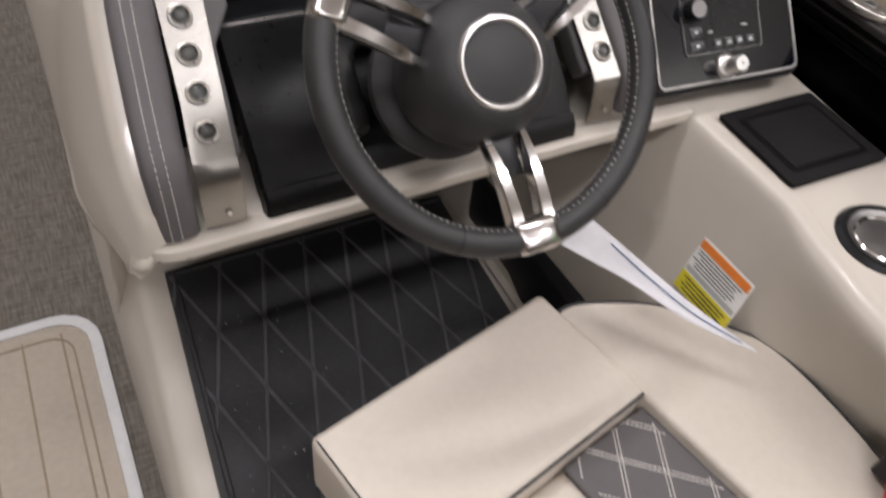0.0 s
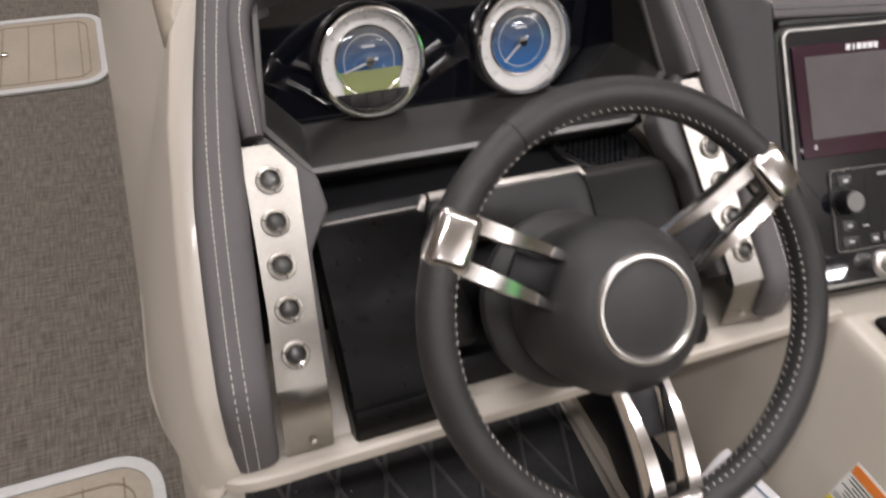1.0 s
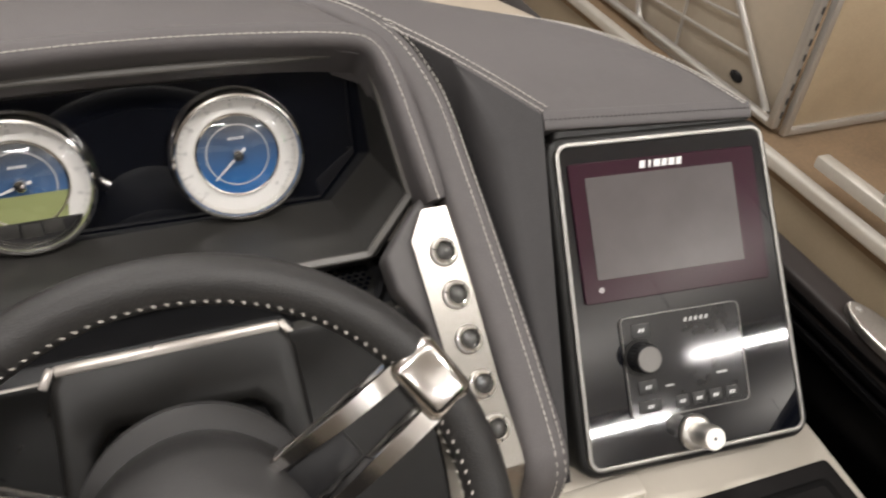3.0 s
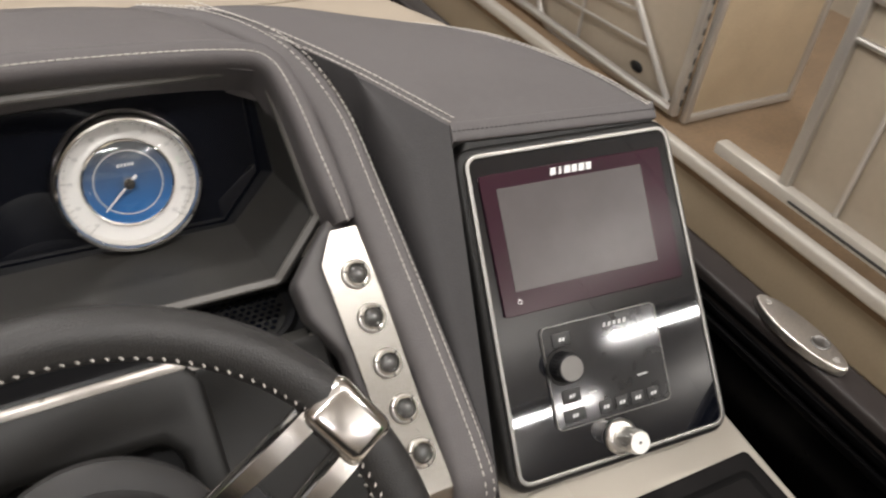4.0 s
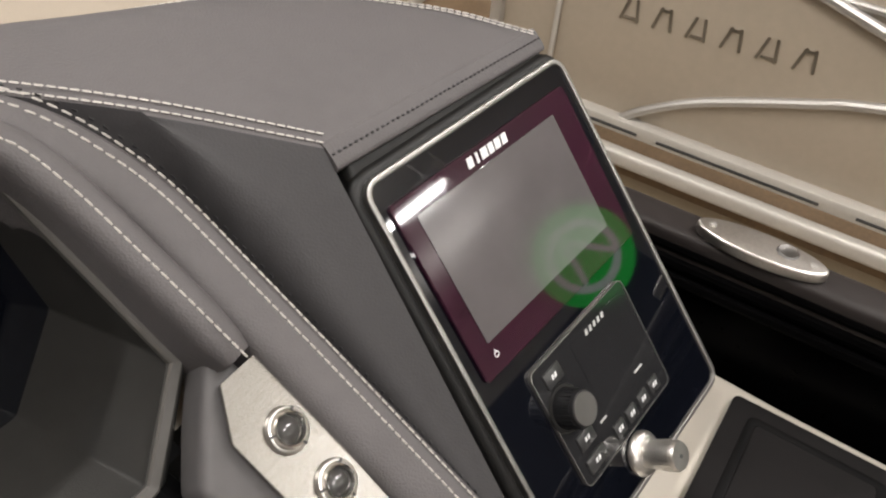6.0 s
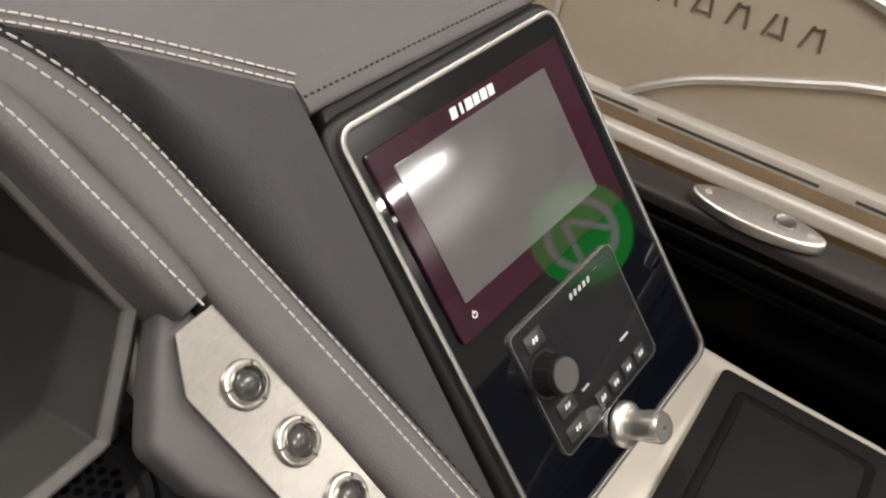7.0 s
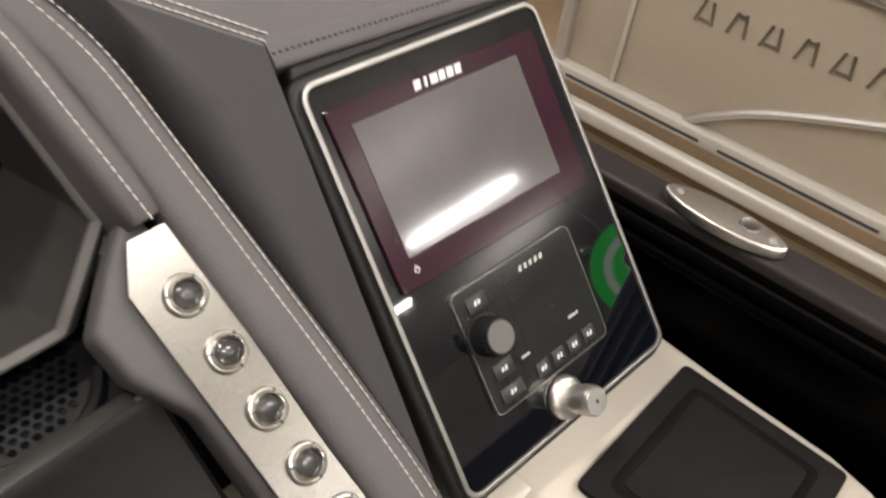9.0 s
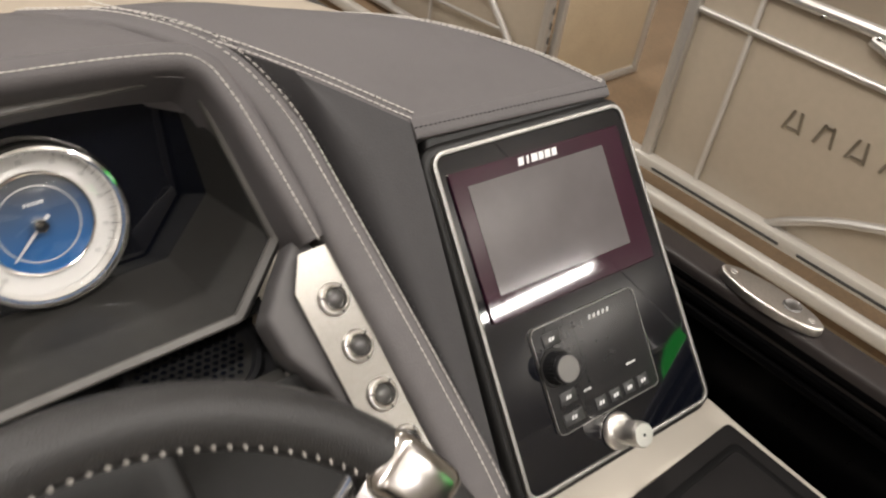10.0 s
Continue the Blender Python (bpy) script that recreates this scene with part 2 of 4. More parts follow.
def prism(pts, depth, bev=0.0, seg=2, top=0.0):
    bm = bmesh.new()
    a = [bm.verts.new((x, y, top)) for x, y in pts]
    b = [bm.verts.new((x, y, top - depth)) for x, y in pts]
    n = len(pts)
    bm.faces.new(a)
    bm.faces.new(b[::-1])
    for i in range(n):
        bm.faces.new((a[i], b[i], b[(i + 1) % n], a[(i + 1) % n]))
    bmesh.ops.recalc_face_normals(bm, faces=bm.faces)
    return bevel_all(bm, bev, seg)


def rounded(w, h, r, n=5, cx=0.0, cy=0.0):
    out = []
    for qx, qy, a0 in ((1, 1, 0), (-1, 1, 90), (-1, -1, 180), (1, -1, 270)):
        for i in range(n + 1):
            a = radians(a0 + 90 * i / n)
            out.append((cx + qx * (w / 2 - r) + r * math.cos(a), cy + qy * (h / 2 - r) + r * math.sin(a)))
    return out


def ring_plate(outer, inner, depth, bev=0.0):
    """A flat frame: outer and inner loops with as many points each."""
    bm = bmesh.new()
    n = len(outer)
    rows = [[bm.verts.new((x, y, z)) for x, y in loop] for loop, z in ((outer, -depth), (outer, 0), (inner, 0), (inner, -depth))]
    for k in range(4):
        p, q = rows[k], rows[(k + 1) % 4]
        for i in range(n):
            bm.faces.new((p[i], p[(i + 1) % n], q[(i + 1) % n], q[i]))
    bmesh.ops.recalc_face_normals(bm, faces=bm.faces)
    return bevel_all(bm, bev, 2, 60)


def lathe(profile, n=40):
    bm = bmesh.new()
    rows = []
    for r, z in profile:
        if r < 1e-6:
            rows.append([bm.verts.new((0, 0, z))])
        else:
            rows.append([bm.verts.new((r * math.cos(2 * math.pi * i / n), r * math.sin(2 * math.pi * i / n), z)) for i in range(n)])
    for p, q in zip(rows, rows[1:]):
        for i in range(n):
            j = (i + 1) % n
            if len(p) == 1 and len(q) > 1:
                bm.faces.new((p[0], q[i], q[j]))
            elif len(q) == 1 and len(p) > 1:
                bm.faces.new((p[i], p[j], q[0]))
            elif len(p) > 1:
                bm.faces.new((p[i], p[j], q[j], q[i]))
    return bm


def sweep(path, profile, up, closed=False, scales=None):
    """Carries a closed profile (side, up) along a path; up: one vector or one for each point."""
    bm = bmesh.new()
    k = len(path)
    rows = []
    for i, p in enumerate(path):
        a = path[i - 1] if (i or closed) else p
        b = path[(i + 1) % k] if (i + 1 < k or closed) else p
        t = (b - a).normalized()
        u = Vector(up[i] if isinstance(up, list) else up)
        s = t.cross(u).normalized()
        u = s.cross(t).normalized()
        f, g = scales[i] if scales else (1, 1)
        rows.append([bm.verts.new(p + s * (x * f) + u * (y * g)) for x, y in profile])
    n = len(profile)
    for i in range(k if closed else k - 1):
        p, q = rows[i], rows[(i + 1) % k]
        for j in range(n):
            bm.faces.new((p[j], p[(j + 1) % n], q[(j + 1) % n], q[j]))
    if not closed:
        bm.faces.new(rows[0][::-1])
        bm.faces.new(rows[-1])
    bmesh.ops.recalc_face_normals(bm, faces=bm.faces)
    return bm


def circle(r, n=12, squash=1.0):
    return [(r * math.cos(2 * math.pi * i / n), squash * r * math.sin(2 * math.pi * i / n)) for i in range(n)]


def cushion(w, h, n=14, e=0.55, drop=None):
    """A padded profile: rounded above, flat below."""
    pts = []
    for i in range(n + 1):
        a = math.pi * i / n
        c, s = math.cos(a), math.sin(a)
        pts.append((w / 2 * math.copysign(abs(c) ** e, c), h * abs(s) ** e))
    d = h if drop is None else drop
    pts += [(-w / 2, -d), (w / 2, -d)]
    return pts


def tube(path, r, up=(0, 0, 1), n=10, closed=False, squash=1.0):
    return sweep(path, circle(r, n, squash), up, closed)


def loft(rows, thick=0.0):
    bm = bmesh.new()
    g = [[bm.verts.new(p) for p in row] for row in rows]
    for a, b in zip(g, g[1:]):
        for i in range(len(a) - 1):
            bm.faces.new((a[i], a[i + 1], b[i + 1], b[i]))
    bmesh.ops.recalc_face_normals(bm, faces=bm.faces)
    if thick:
        bmesh.ops.solidify(bm, geom=bm.faces[:], thickness=thick)
    return bm


def stitches(path, step, length, r, lift, up, side=0.0, skew=0.0):
    """Thread dashes along a path: one small pointed bead each."""
    bm = bmesh.new()
    acc, target = 0.0, step / 2
    for i in range(len(path) - 1):
        a, b = path[i], path[i + 1]
        d = (b - a).length
        while acc + d >= target:
            p = a.lerp(b, (target - acc) / d)
            t = (b - a).normalized()
            u = Vector(up[i] if isinstance(up, list) else up)
            s = t.cross(u).normalized()
            u = s.cross(t).normalized()
            t2 = (t + s * skew).normalized()
            c = p + u * lift + s * side
            s2 = t2.cross(u).normalized()
            ends = [bm.verts.new(c + t2 * length * f) for f in (-0.5, 0.5)]
            mids = [[bm.verts.new(c + t2 * length * f + s2 * r * x + u * r * y) for x, y in ((1, 0), (0, 1), (-1, 0), (0, -1))] for f in (-0.36, 0.36)]
            for j in range(4):
                k = (j + 1) % 4
                bm.faces.new((ends[0], mids[0][j], mids[0][k]))
                bm.faces.new((mids[0][j], mids[1][j], mids[1][k], mids[0][k]))
                bm.faces.new((ends[1], mids[1][k], mids[1][j]))
            target += step
        acc += d
    return bm


def bars(cells, depth=0.0006):
    """Flat raised bars (x, y, width, height, slant) joined in one mesh."""
    bm = bmesh.new()
    for x, y, w, h, s in cells:
        q = [(x - w / 2 - s, y - h / 2), (x + w / 2 - s, y - h / 2), (x + w / 2 + s, y + h / 2), (x - w / 2 + s, y + h / 2)]
        a = [bm.verts.new((px, py, depth)) for px, py in q]
        b = [bm.verts.new((px, py, 0)) for px, py in q]
        bm.faces.new(a)
        for i in range(4):
            bm.faces.new((a[i], b[i], b[(i + 1) % 4], a[(i + 1) % 4]))
    return bm


def mark_row(name, cells, depth, mat, parent, m, label=""):
    """A row of bars, each a part of its own."""
    for c in cells:
        part(name, bars([c], depth), mat, parent, label, m)


def frame_of(origin, ex, ey):
    ex = Vector(ex).normalized()
    ey = Vector(ey)
    ey = (ey - ex * ex.dot(ey)).normalized()
    ez = ex.cross(ey)
    m = Matrix((ex, ey, ez)).transposed().to_4x4()
    m.translation = Vector(origin)
    return m


# dash face: across, up the slope, out of it
FACE = frame_of((0, -0.0576, 0.0674), (1, 0.015, -0.0175), (0, 0.76, 0.65))


def on_face(x, b, n=0.0):
    return FACE @ Vector((x, b, n))


OUT = (0, -0.65, 0.76)

# ---- showroom ----
def slab(name, lo, hi, mat, label, category):
    size = [b - a for a, b in zip(lo, hi)]
    mid = [(a + b) / 2 for a, b in zip(lo, hi)]
    return tagged(part(name, box(*size, at=mid), mat), label, category, kind="structure")


slab("ground", (-14, -16, -1.2), (16, 14, -1.0), CONCRETE, "polished tan showroom floor", "floor")
slab("wall_north", (-14, 14, -1.2), (16, 14.2, 6.6), WALL, "plain light showroom wall", "wall")
# Unseen south wall in two tones, set for what the gloss panels reflect.
slab("wall_south", (-14, -16.2, -1.2), (16, -16, 4.2), WALL_DARK, "plain dark grey unseen wall, toned for the instrument panel's reflection", "wall")
slab("wall_south_upper", (-14, -16.2, 4.2), (16, -16, 6.6), WALL, "plain light unseen upper wall, toned for the fascia's reflection", "wall")
slab("wall_east", (16, -16, -1.2), (16.2, 14, 6.6), WALL, "plain light showroom wall", "wall")
slab("wall_west", (-14.2, -16, -1.2), (-14, 14, 6.6), WALL, "plain light showroom wall", "wall")
slab("ceiling", (-14, -16, 6.4), (16, 14, 6.6), CEILING, "grey showroom ceiling", "ceiling")


def ceiling_light(x, y, fill_watts=CEILING_FILL_WATTS, down=True):
    t = thing("ceiling_light", "white linear fixture under the showroom ceiling with an added upward fill light", "ceiling light", "showroom lights")
    part("housing", box(2.1, 0.26, 0.1, 0.02, at=(x, y, LAMP_Z + 0.15)), LAMP_BODY, t)
    if down:
        data = bpy.data.lights.new("lamp", "AREA")
        data.shape, data.size, data.size_y, data.energy, data.color = "RECTANGLE", 1.95, 0.2, LAMP_WATTS, (1.0, 0.965, 0.925)
        lamp = new("lamp", data)
        lamp.location = (x, y, LAMP_Z)
        lamp.parent = t
    # Added upward fill that brightens the ceiling for the panel reflections.
    up = bpy.data.lights.new("ceiling_fill", "AREA")
    up.shape, up.size, up.size_y, up.energy, up.color = "RECTANGLE", 1.95, 0.2, fill_watts, (1.0, 0.965, 0.925)
    fill_ob = new("ceiling_fill", up)
    fill_ob.matrix_world = pose(x, y, LAMP_Z + 0.21, 180, 0, 0)
    fill_ob.parent = t
    for sx in (-0.9, 0.9):
        part("hanger", tube([Vector((x + sx, y, LAMP_Z + 0.19)), Vector((x + sx, y, 6.4))], 0.006, (1, 0, 0), 6), LAMP_BODY, t)


for lx, ly in LAMPS:
    ceiling_light(lx, ly)
# Two added housings that carry only ceiling fill, for the fascia's reflection.
for lx, ly in ((3.5, -12.6), (9.5, -11.8)):
    ceiling_light(lx, ly, 85.0, False)

sign = thing("hanging_sign", "round lit green hanging sign with white bars", "sign")
SIGN = look((5.45, -4.8, 2.2), (0.9, 0.7, 0.75))
part("disc", lathe([(0, 0.02), (0.50, 0.02), (0.52, 0), (0.50, -0.02), (0, -0.02)], 48), GREEN, sign, m=SIGN @ pose(0, 0, 0, 0, 180, 0))
part("emblem", lathe([(0.30, 0.0), (0.30, 0.008), (0.38, 0.008), (0.38, 0.0)], 40), LIT_WHITE, sign, "white lit ring", SIGN @ pose(0, 0, -0.024, 0, 180, 0))
part("emblem_bar", bars([(-0.12, 0.0, 0.07, 0.4, 0.1), (0.12, 0.0, 0.07, 0.4, -0.1)], 0.008), LIT_WHITE, sign, m=SIGN @ pose(0, 0, -0.021, 0, 180, 0))
part("cord", tube([Vector((5.45, -4.8, 2.75)), Vector((5.45, -4.8, 6.4))], 0.006, (1, 0, 0), 6), TRIM_GREY, sign)


# ---- own boat: deck and hatches ----
slab("floor", (-2.2, -2.0, -0.2), (1.2, 4.6, -0.15), WOVEN, "brown-grey woven vinyl boat deck", "floor")


def deck_hatch(cx, cy, w, h, latch):
    t = thing("deck_hatch", "beige plank-grooved deck hatch with pale grey rounded trim", "hatch", "deck hatches")
    m = pose(cx, cy, -0.15)
    part("trim", ring_plate(rounded(w, h, 0.09), rounded(w - 0.05, h - 0.05, 0.07), 0.012, 0.003), TRIM_GREY, t, m=m @ pose(0, 0, 0.012))
    part("panel", prism(rounded(w - 0.05, h - 0.05, 0.07), 0.006, 0, top=0.007), TEAK, t, m=m)
    n = int(w / 0.075)
    for i in range(1, n):
        x = -w / 2 + w * i / n
        part("groove", box(0.004, h - 0.1, 0.002, at=(x, 0, 0.0075)), SEAM_BROWN, t, m=m)
    part("border_groove", ring_plate(rounded(w - 0.11, h - 0.11, 0.05), rounded(w - 0.118, h - 0.118, 0.048), 0.002), SEAM_BROWN, t, m=m @ pose(0, 0, 0.0085))
    if latch:
        part("latch", box(0.05, 0.02, 0.008, 0.003, at=latch), CHROME, t, "small chrome latch", m)


deck_hatch(-0.44, 0.72, 0.68, 0.98, None)
deck_hatch(-0.30, 2.95, 0.42, 0.52, (-0.13, 0.0, 0.012))

# ---- helm platform, mat and console shell ----
console = thing("helm_console", "cream fibreglass helm console with grey stitched vinyl trim", "helm console")


def helm_platform():
    """Raised step whose outer side leans out towards the deck."""
    bm = bmesh.new()
    rows = []
    for y, top, low in ((-0.50, -0.046, -0.068), (0.20, -0.042, -0.066), (0.646, -0.030, -0.064), (0.90, -0.017, -0.066), (1.12, -0.004, -0.068), (1.80, -0.004, -0.068)):
        knots = [(low, -0.15), (0.5 * (low + top) - 0.006, -0.06), (top - 0.004, 0.018), (top + 0.008, 0.036), (top + 0.026, 0.040), (0.822, 0.040), (0.822, -0.15)]
        rows.append([bm.verts.new((x, y, z)) for x, z in knots])
    for p, q in zip(rows, rows[1:]):
        for i in range(7):
            j = (i + 1) % 7
            bm.faces.new((p[i], p[j], q[j], q[i]))
    bm.faces.new(rows[0])
    bm.faces.new(rows[-1][::-1])
    return bm


part("platform", helm_platform(), CREAM_GEL, console, "cream raised helm platform", smooth=60)
part("footwell_back", box(0.78, 0.03, 0.50, 0.008, at=(0.40, 1.125, 0.28)), BLACK_PLASTIC, console)
part("underside", box(0.72, 0.35, 0.02, 0.004, at=(0.42, 0.86, 0.50)), BLACK_PLASTIC, console)


SKIRT = []


def left_shell():
    """Cream coaming: sections across, one after another up the slope of the dash and on towards the bow."""
    tops = [(0.068, 0.637, 0.585), (0.062, 0.640, 0.625)]
    tops += [tuple(on_face(x, b, -0.03)) for x, b in ((0.058, 0.95), (0.062, 1.02), (0.072, 1.11), (0.088, 1.22), (0.108, 1.31), (0.14, 1.37))]
    tops += [(0.15, 1.10, 0.85), (0.12, 1.18, 0.80), (0.12, 1.6, 0.76), (0.12, 2.1, 0.70)]
    rows = []
    for i, (x, y, z) in enumerate(tops):
        e = (0.012, -0.004, -0.020, -0.032)[i] if i < 4 else -0.040
        fwd = 0.004 if i < 2 else 0.03
        low = (0.562, 0.550, 0.540, 0.520, 0.500, 0.478, 0.458, 0.45)[i] if i < 8 else min(0.45, z - 0.06)
        knots = [(x, y, z), (x - 0.022, y, z - 0.001), (x - 0.040, y, z - 0.008), (x - 0.052, y + 0.3 * fwd, z - 0.03 if i else z - 0.02),
                 (0.6 * e + 0.4 * (x - 0.056), y + 0.7 * fwd, 0.5 * (z - 0.03) + 0.5 * low), (e, y + fwd, low), (e + 0.006, y + fwd, low - 0.02)]
        row = curve(knots, 4)
        if i < 8:
            row += [Vector((e + 0.016, y + fwd + 0.008, low - 0.016)), Vector((e + 0.040, y + fwd + 0.030, low - 0.004))]
            SKIRT.append(Vector((e + 0.011, y + fwd + 0.009, low)))
        else:
            row += [Vector((-0.010, y + fwd + 0.01, 0.06)), Vector((-0.058, y + fwd + 0.01, -0.12))]
        rows.append(row)
    return loft(rows, 0.006)


part("side_shell", left_shell(), CREAM_GEL, console, smooth=60)
part("latch_tab", box(0.012, 0.006, 0.005, 0.001, at=(-0.030, 0.97, 0.470)), CREAM_GEL, console)
# front edge of the cream shell, below the dash
LIP = curve([(0.024, 0.70, 0.572), (0.024, 0.668, 0.572), (0.044, 0.642, 0.573), (0.14, 0.640, 0.573), (0.38, 0.640, 0.573), (0.6, 0.640, 0.573), (0.80, 0.638, 0.573)], 8)
part("shell_edge", sweep(curve([(0.075, 0.650, 0.572)] + SKIRT, 5), circle(0.0125, 14), (0, 0, 1)), CREAM_GEL, console, smooth=60)
part("lip", sweep(LIP, cushion(0.028, 0.005, 10, 0.7, 0.012), (0, 0, 1)), CREAM_GEL, console)
part("lip_shelf", prism([(0.03, 0.642), (0.76, 0.642), (0.76, 0.80), (0.03, 0.80)], 0.012, 0.003, top=0.576), CREAM_GEL, console)
part("pedestal", box(0.05, 0.14, 0.52, 0.012, 3, at=(0.010, 1.17, 0.29)), CREAM_GEL, console, "cream footwell side")

# shelf and wall at the helm's right
part("side_shelf", prism([(0.715, 0.66), (0.808, 0.625), (0.812, 0.40), (0.772, 0.26), (0.746, 0.05), (0.752, -0.6), (1.045, -0.6), (1.045, 0.25), (0.985, 0.36), (1.012, 0.410), (1.022, 0.450), (1.026, 0.55), (1.034, 0.64), (1.040, 0.80), (0.715, 0.80)], 0.03, 0.010, 3, top=0.573), CREAM_GEL, console)


def right_wall():
    rows = []
    for y, x0, x1 in ((1.12, 0.69, 0.74), (0.80, 0.69, 0.76), (0.62, 0.70, 0.796), (0.42, 0.70, 0.797), (0.34, 0.745, 0.776), (0.26, 0.790, 0.764), (0.10, 0.835, 0.752), (-0.6, 0.835, 0.752)):
        row = [Vector((x1 + 0.024, y, 0.5748)), Vector((x1 + 0.012, y, 0.5735)), Vector((x1 + 0.001, y, 0.567)), Vector((x1 - 0.009, y, 0.545)), Vector((x0 + 0.6 * (x1 - x0), y, 0.46)), Vector((x0 + 0.2 * (x1 - x0), y, 0.34)), Vector((x0, y, 0.2)), Vector((x0 - 0.02, y, 0.04))]
        rows.append(row)
    return loft([curve(r, 3) for r in rows], 0.003)


part("side_wall", right_wall(), CREAM_GEL, console, smooth=60)

mat = thing("floor_mat", "black rubber footwell mat with raised diamond ribs", "floor mat")
part("divider", box(0.018, 0.36, 0.012, 0.004, at=(0.664, 0.78, 0.046)), CREAM_GEL, console)
# Black block added for the dark area right of the mat.
part("footwell_block", box(0.05, 0.44, 0.19, 0.018, 3, at=(0.699, 0.77, 0.10)), BLACK_PLASTIC, console, "black block at the right of the mat")
MAT_Z = 0.046
part("sheet", prism([(0.012, 0.45), (0.05, 1.075), (0.652, 1.075), (0.63, 0.45)], 0.012, 0.004, top=MAT_Z + 0.006), RUBBER, mat)
for k in range(-6, 10):
    for d in (1, -1):
        # ribs cross every 0.087 across and 0.145 along
        pts = []
        for i in range(41):
            y = 0.47 + (1.055 - 0.47) * i / 40
            x = 0.324 + 0.087 * k + d * 0.0435 * (y - 1.035) / 0.1445
            if 0.045 < x < 0.64:
                pts.append(Vector((x, y, MAT_Z + 0.007)))
        if len(pts) > 2:
            part("rib", tube([pts[0], pts[-1]], 0.0036, n=6), LIT_RIB_RUBBER, mat)
part("rim", tube([Vector(p) for p in ((0.03, 0.46, MAT_Z + 0.006), (0.066, 1.06, MAT_Z + 0.006), (0.65, 1.06, MAT_Z + 0.006))], 0.006, n=6), RUBBER, mat)

dust = bmesh.new()
rng = random.Random(4)
for i in range(46):
    x, y = 0.06 + 0.22 * rng.random(), 0.50 + 0.42 * rng.random()
    bmesh.ops.create_icosphere(dust, subdivisions=1, radius=0.0007 + 0.0010 * rng.random() ** 3, matrix=pose(x, y, MAT_Z + 0.0072))
tagged(part("dust", dust, TRIM_GREY, mat), kind="stuff")

# ---- dash: lower panels, recess, speaker ----
part("left_cheek", prism([(0.10, 0.935), (0.142, 0.935), (0.150, 1.06), (0.176, 1.10), (0.172, 1.133), (0.148, 1.160), (0.126, 1.184), (0.12, 1.19)], 0.035, 0.008, 4, top=-0.008), CHEEK_GREY, console, "grey moulded cheek beside the switches", FACE, smooth=60)
part("right_cheek", prism([(0.610, 0.935), (0.64, 0.935), (0.64, 1.19), (0.628, 1.186), (0.602, 1.160), (0.578, 1.133), (0.582, 1.10), (0.604, 1.06)], 0.035, 0.008, 4, top=-0.008), CHEEK_GREY, console, "grey moulded cheek beside the switches", FACE, smooth=60)


def dash_panel(x0, x1, n, top, low=0.588):
    """A moulded panel: lip at its top edge, slope, then down to the cream ledge."""
    rows = []
    prof = [on_face(0, top - 0.004, n - 0.05), on_face(0, top, n - 0.004), on_face(0, top, n + 0.004), on_face(0, top - 0.006, n + 0.004), on_face(0, top - 0.012, n), on_face(0, 1.0, n), on_face(0, 0.93, n)]
    c = prof[-1]
    prof += [Vector((0, c.y - 0.022, c.z - 0.03)), Vector((0, c.y - 0.028, low + 0.022)), Vector((0, c.y - 0.040, low + 0.008)), Vector((0, c.y - 0.042, low - 0.010))]
    for x, dn in ((x0, -0.02), (x0 + 0.002, -0.004), (x0 + 0.006, 0), (x1 - 0.006, 0), (x1 - 0.002, -0.004), (x1, -0.02)):
        rows.append([Vector((x, p.y - 0.65 * dn, p.z + 0.76 * dn)) for p in prof])
    return loft(rows)


part("lower_panel", dash_panel(0.156, 0.287, -0.046, 1.086), SHADED_DOOR_PLASTIC, console, "moulded dash door, darkened for what it reflects")
part("lower_panel", dash_panel(0.474, 0.600, -0.047, 1.086), DASH_PLASTIC, console)
part("column_backing", dash_panel(0.285, 0.486, -0.095, 1.080), BLACK_PLASTIC, console)
# raised housing round the column: an arch over the wheel's boot
arch = [(0.279, 0.93), (0.281, 1.080), (0.290, 1.098), (0.474, 1.098), (0.486, 1.080), (0.490, 0.93), (0.456, 0.93), (0.456, 1.020), (0.442, 1.036), (0.324, 1.038), (0.310, 1.022), (0.308, 0.93)]
part("column_housing", prism(arch, 0.055, 0.0105, 5, top=-0.030), DASH_PLASTIC, console, m=FACE, smooth=60)
part("housing_edge", box(0.186, 0.010, 0.008, 0.002, at=(0.381, 1.094, -0.033)), EDGE_SATIN, console, "satin edge trim", FACE)
part("housing_edge", box(0.112, 0.009, 0.008, 0.002, at=(0.538, 1.0845, -0.044)), EDGE_SATIN, console, "satin edge trim", FACE)
part("housing_edge", box(0.120, 0.009, 0.008, 0.002, at=(0.222, 1.0845, -0.043)), EDGE_SATIN, console, "satin edge trim", FACE)
for x, turn in ((0.2815, 62), (0.4800, -62)):
    part("housing_edge", box(0.019, 0.008, 0.008, 0.002, at=(0, 0, 0)), EDGE_SATIN, console, "satin edge trim", FACE @ pose(x, 1.0895, -0.038, 0, 0, turn))
part("recess", box(0.46, 0.012, 0.16, 0.0, at=(0.38, 1.15, -0.16)), BLACK_PLASTIC, console, m=FACE)
part("recess_back", box(0.46, 0.16, 0.01, 0.0, at=(0.38, 1.07, -0.15)), BLACK_PLASTIC, console, m=FACE)
part("recess_floor", box(0.44, 0.13, 0.012, 0.003, at=(0.38, 0.868, 0.716)), BLACK_PLASTIC, console)
part("recess_ledge", box(0.10, 0.02, 0.012, 0.003, at=(0.535, 0.802, 0.731)), COWL_PLASTIC, console)

speaker = thing("speaker_grille", "round black perforated speaker grille in the dash recess", "speaker")
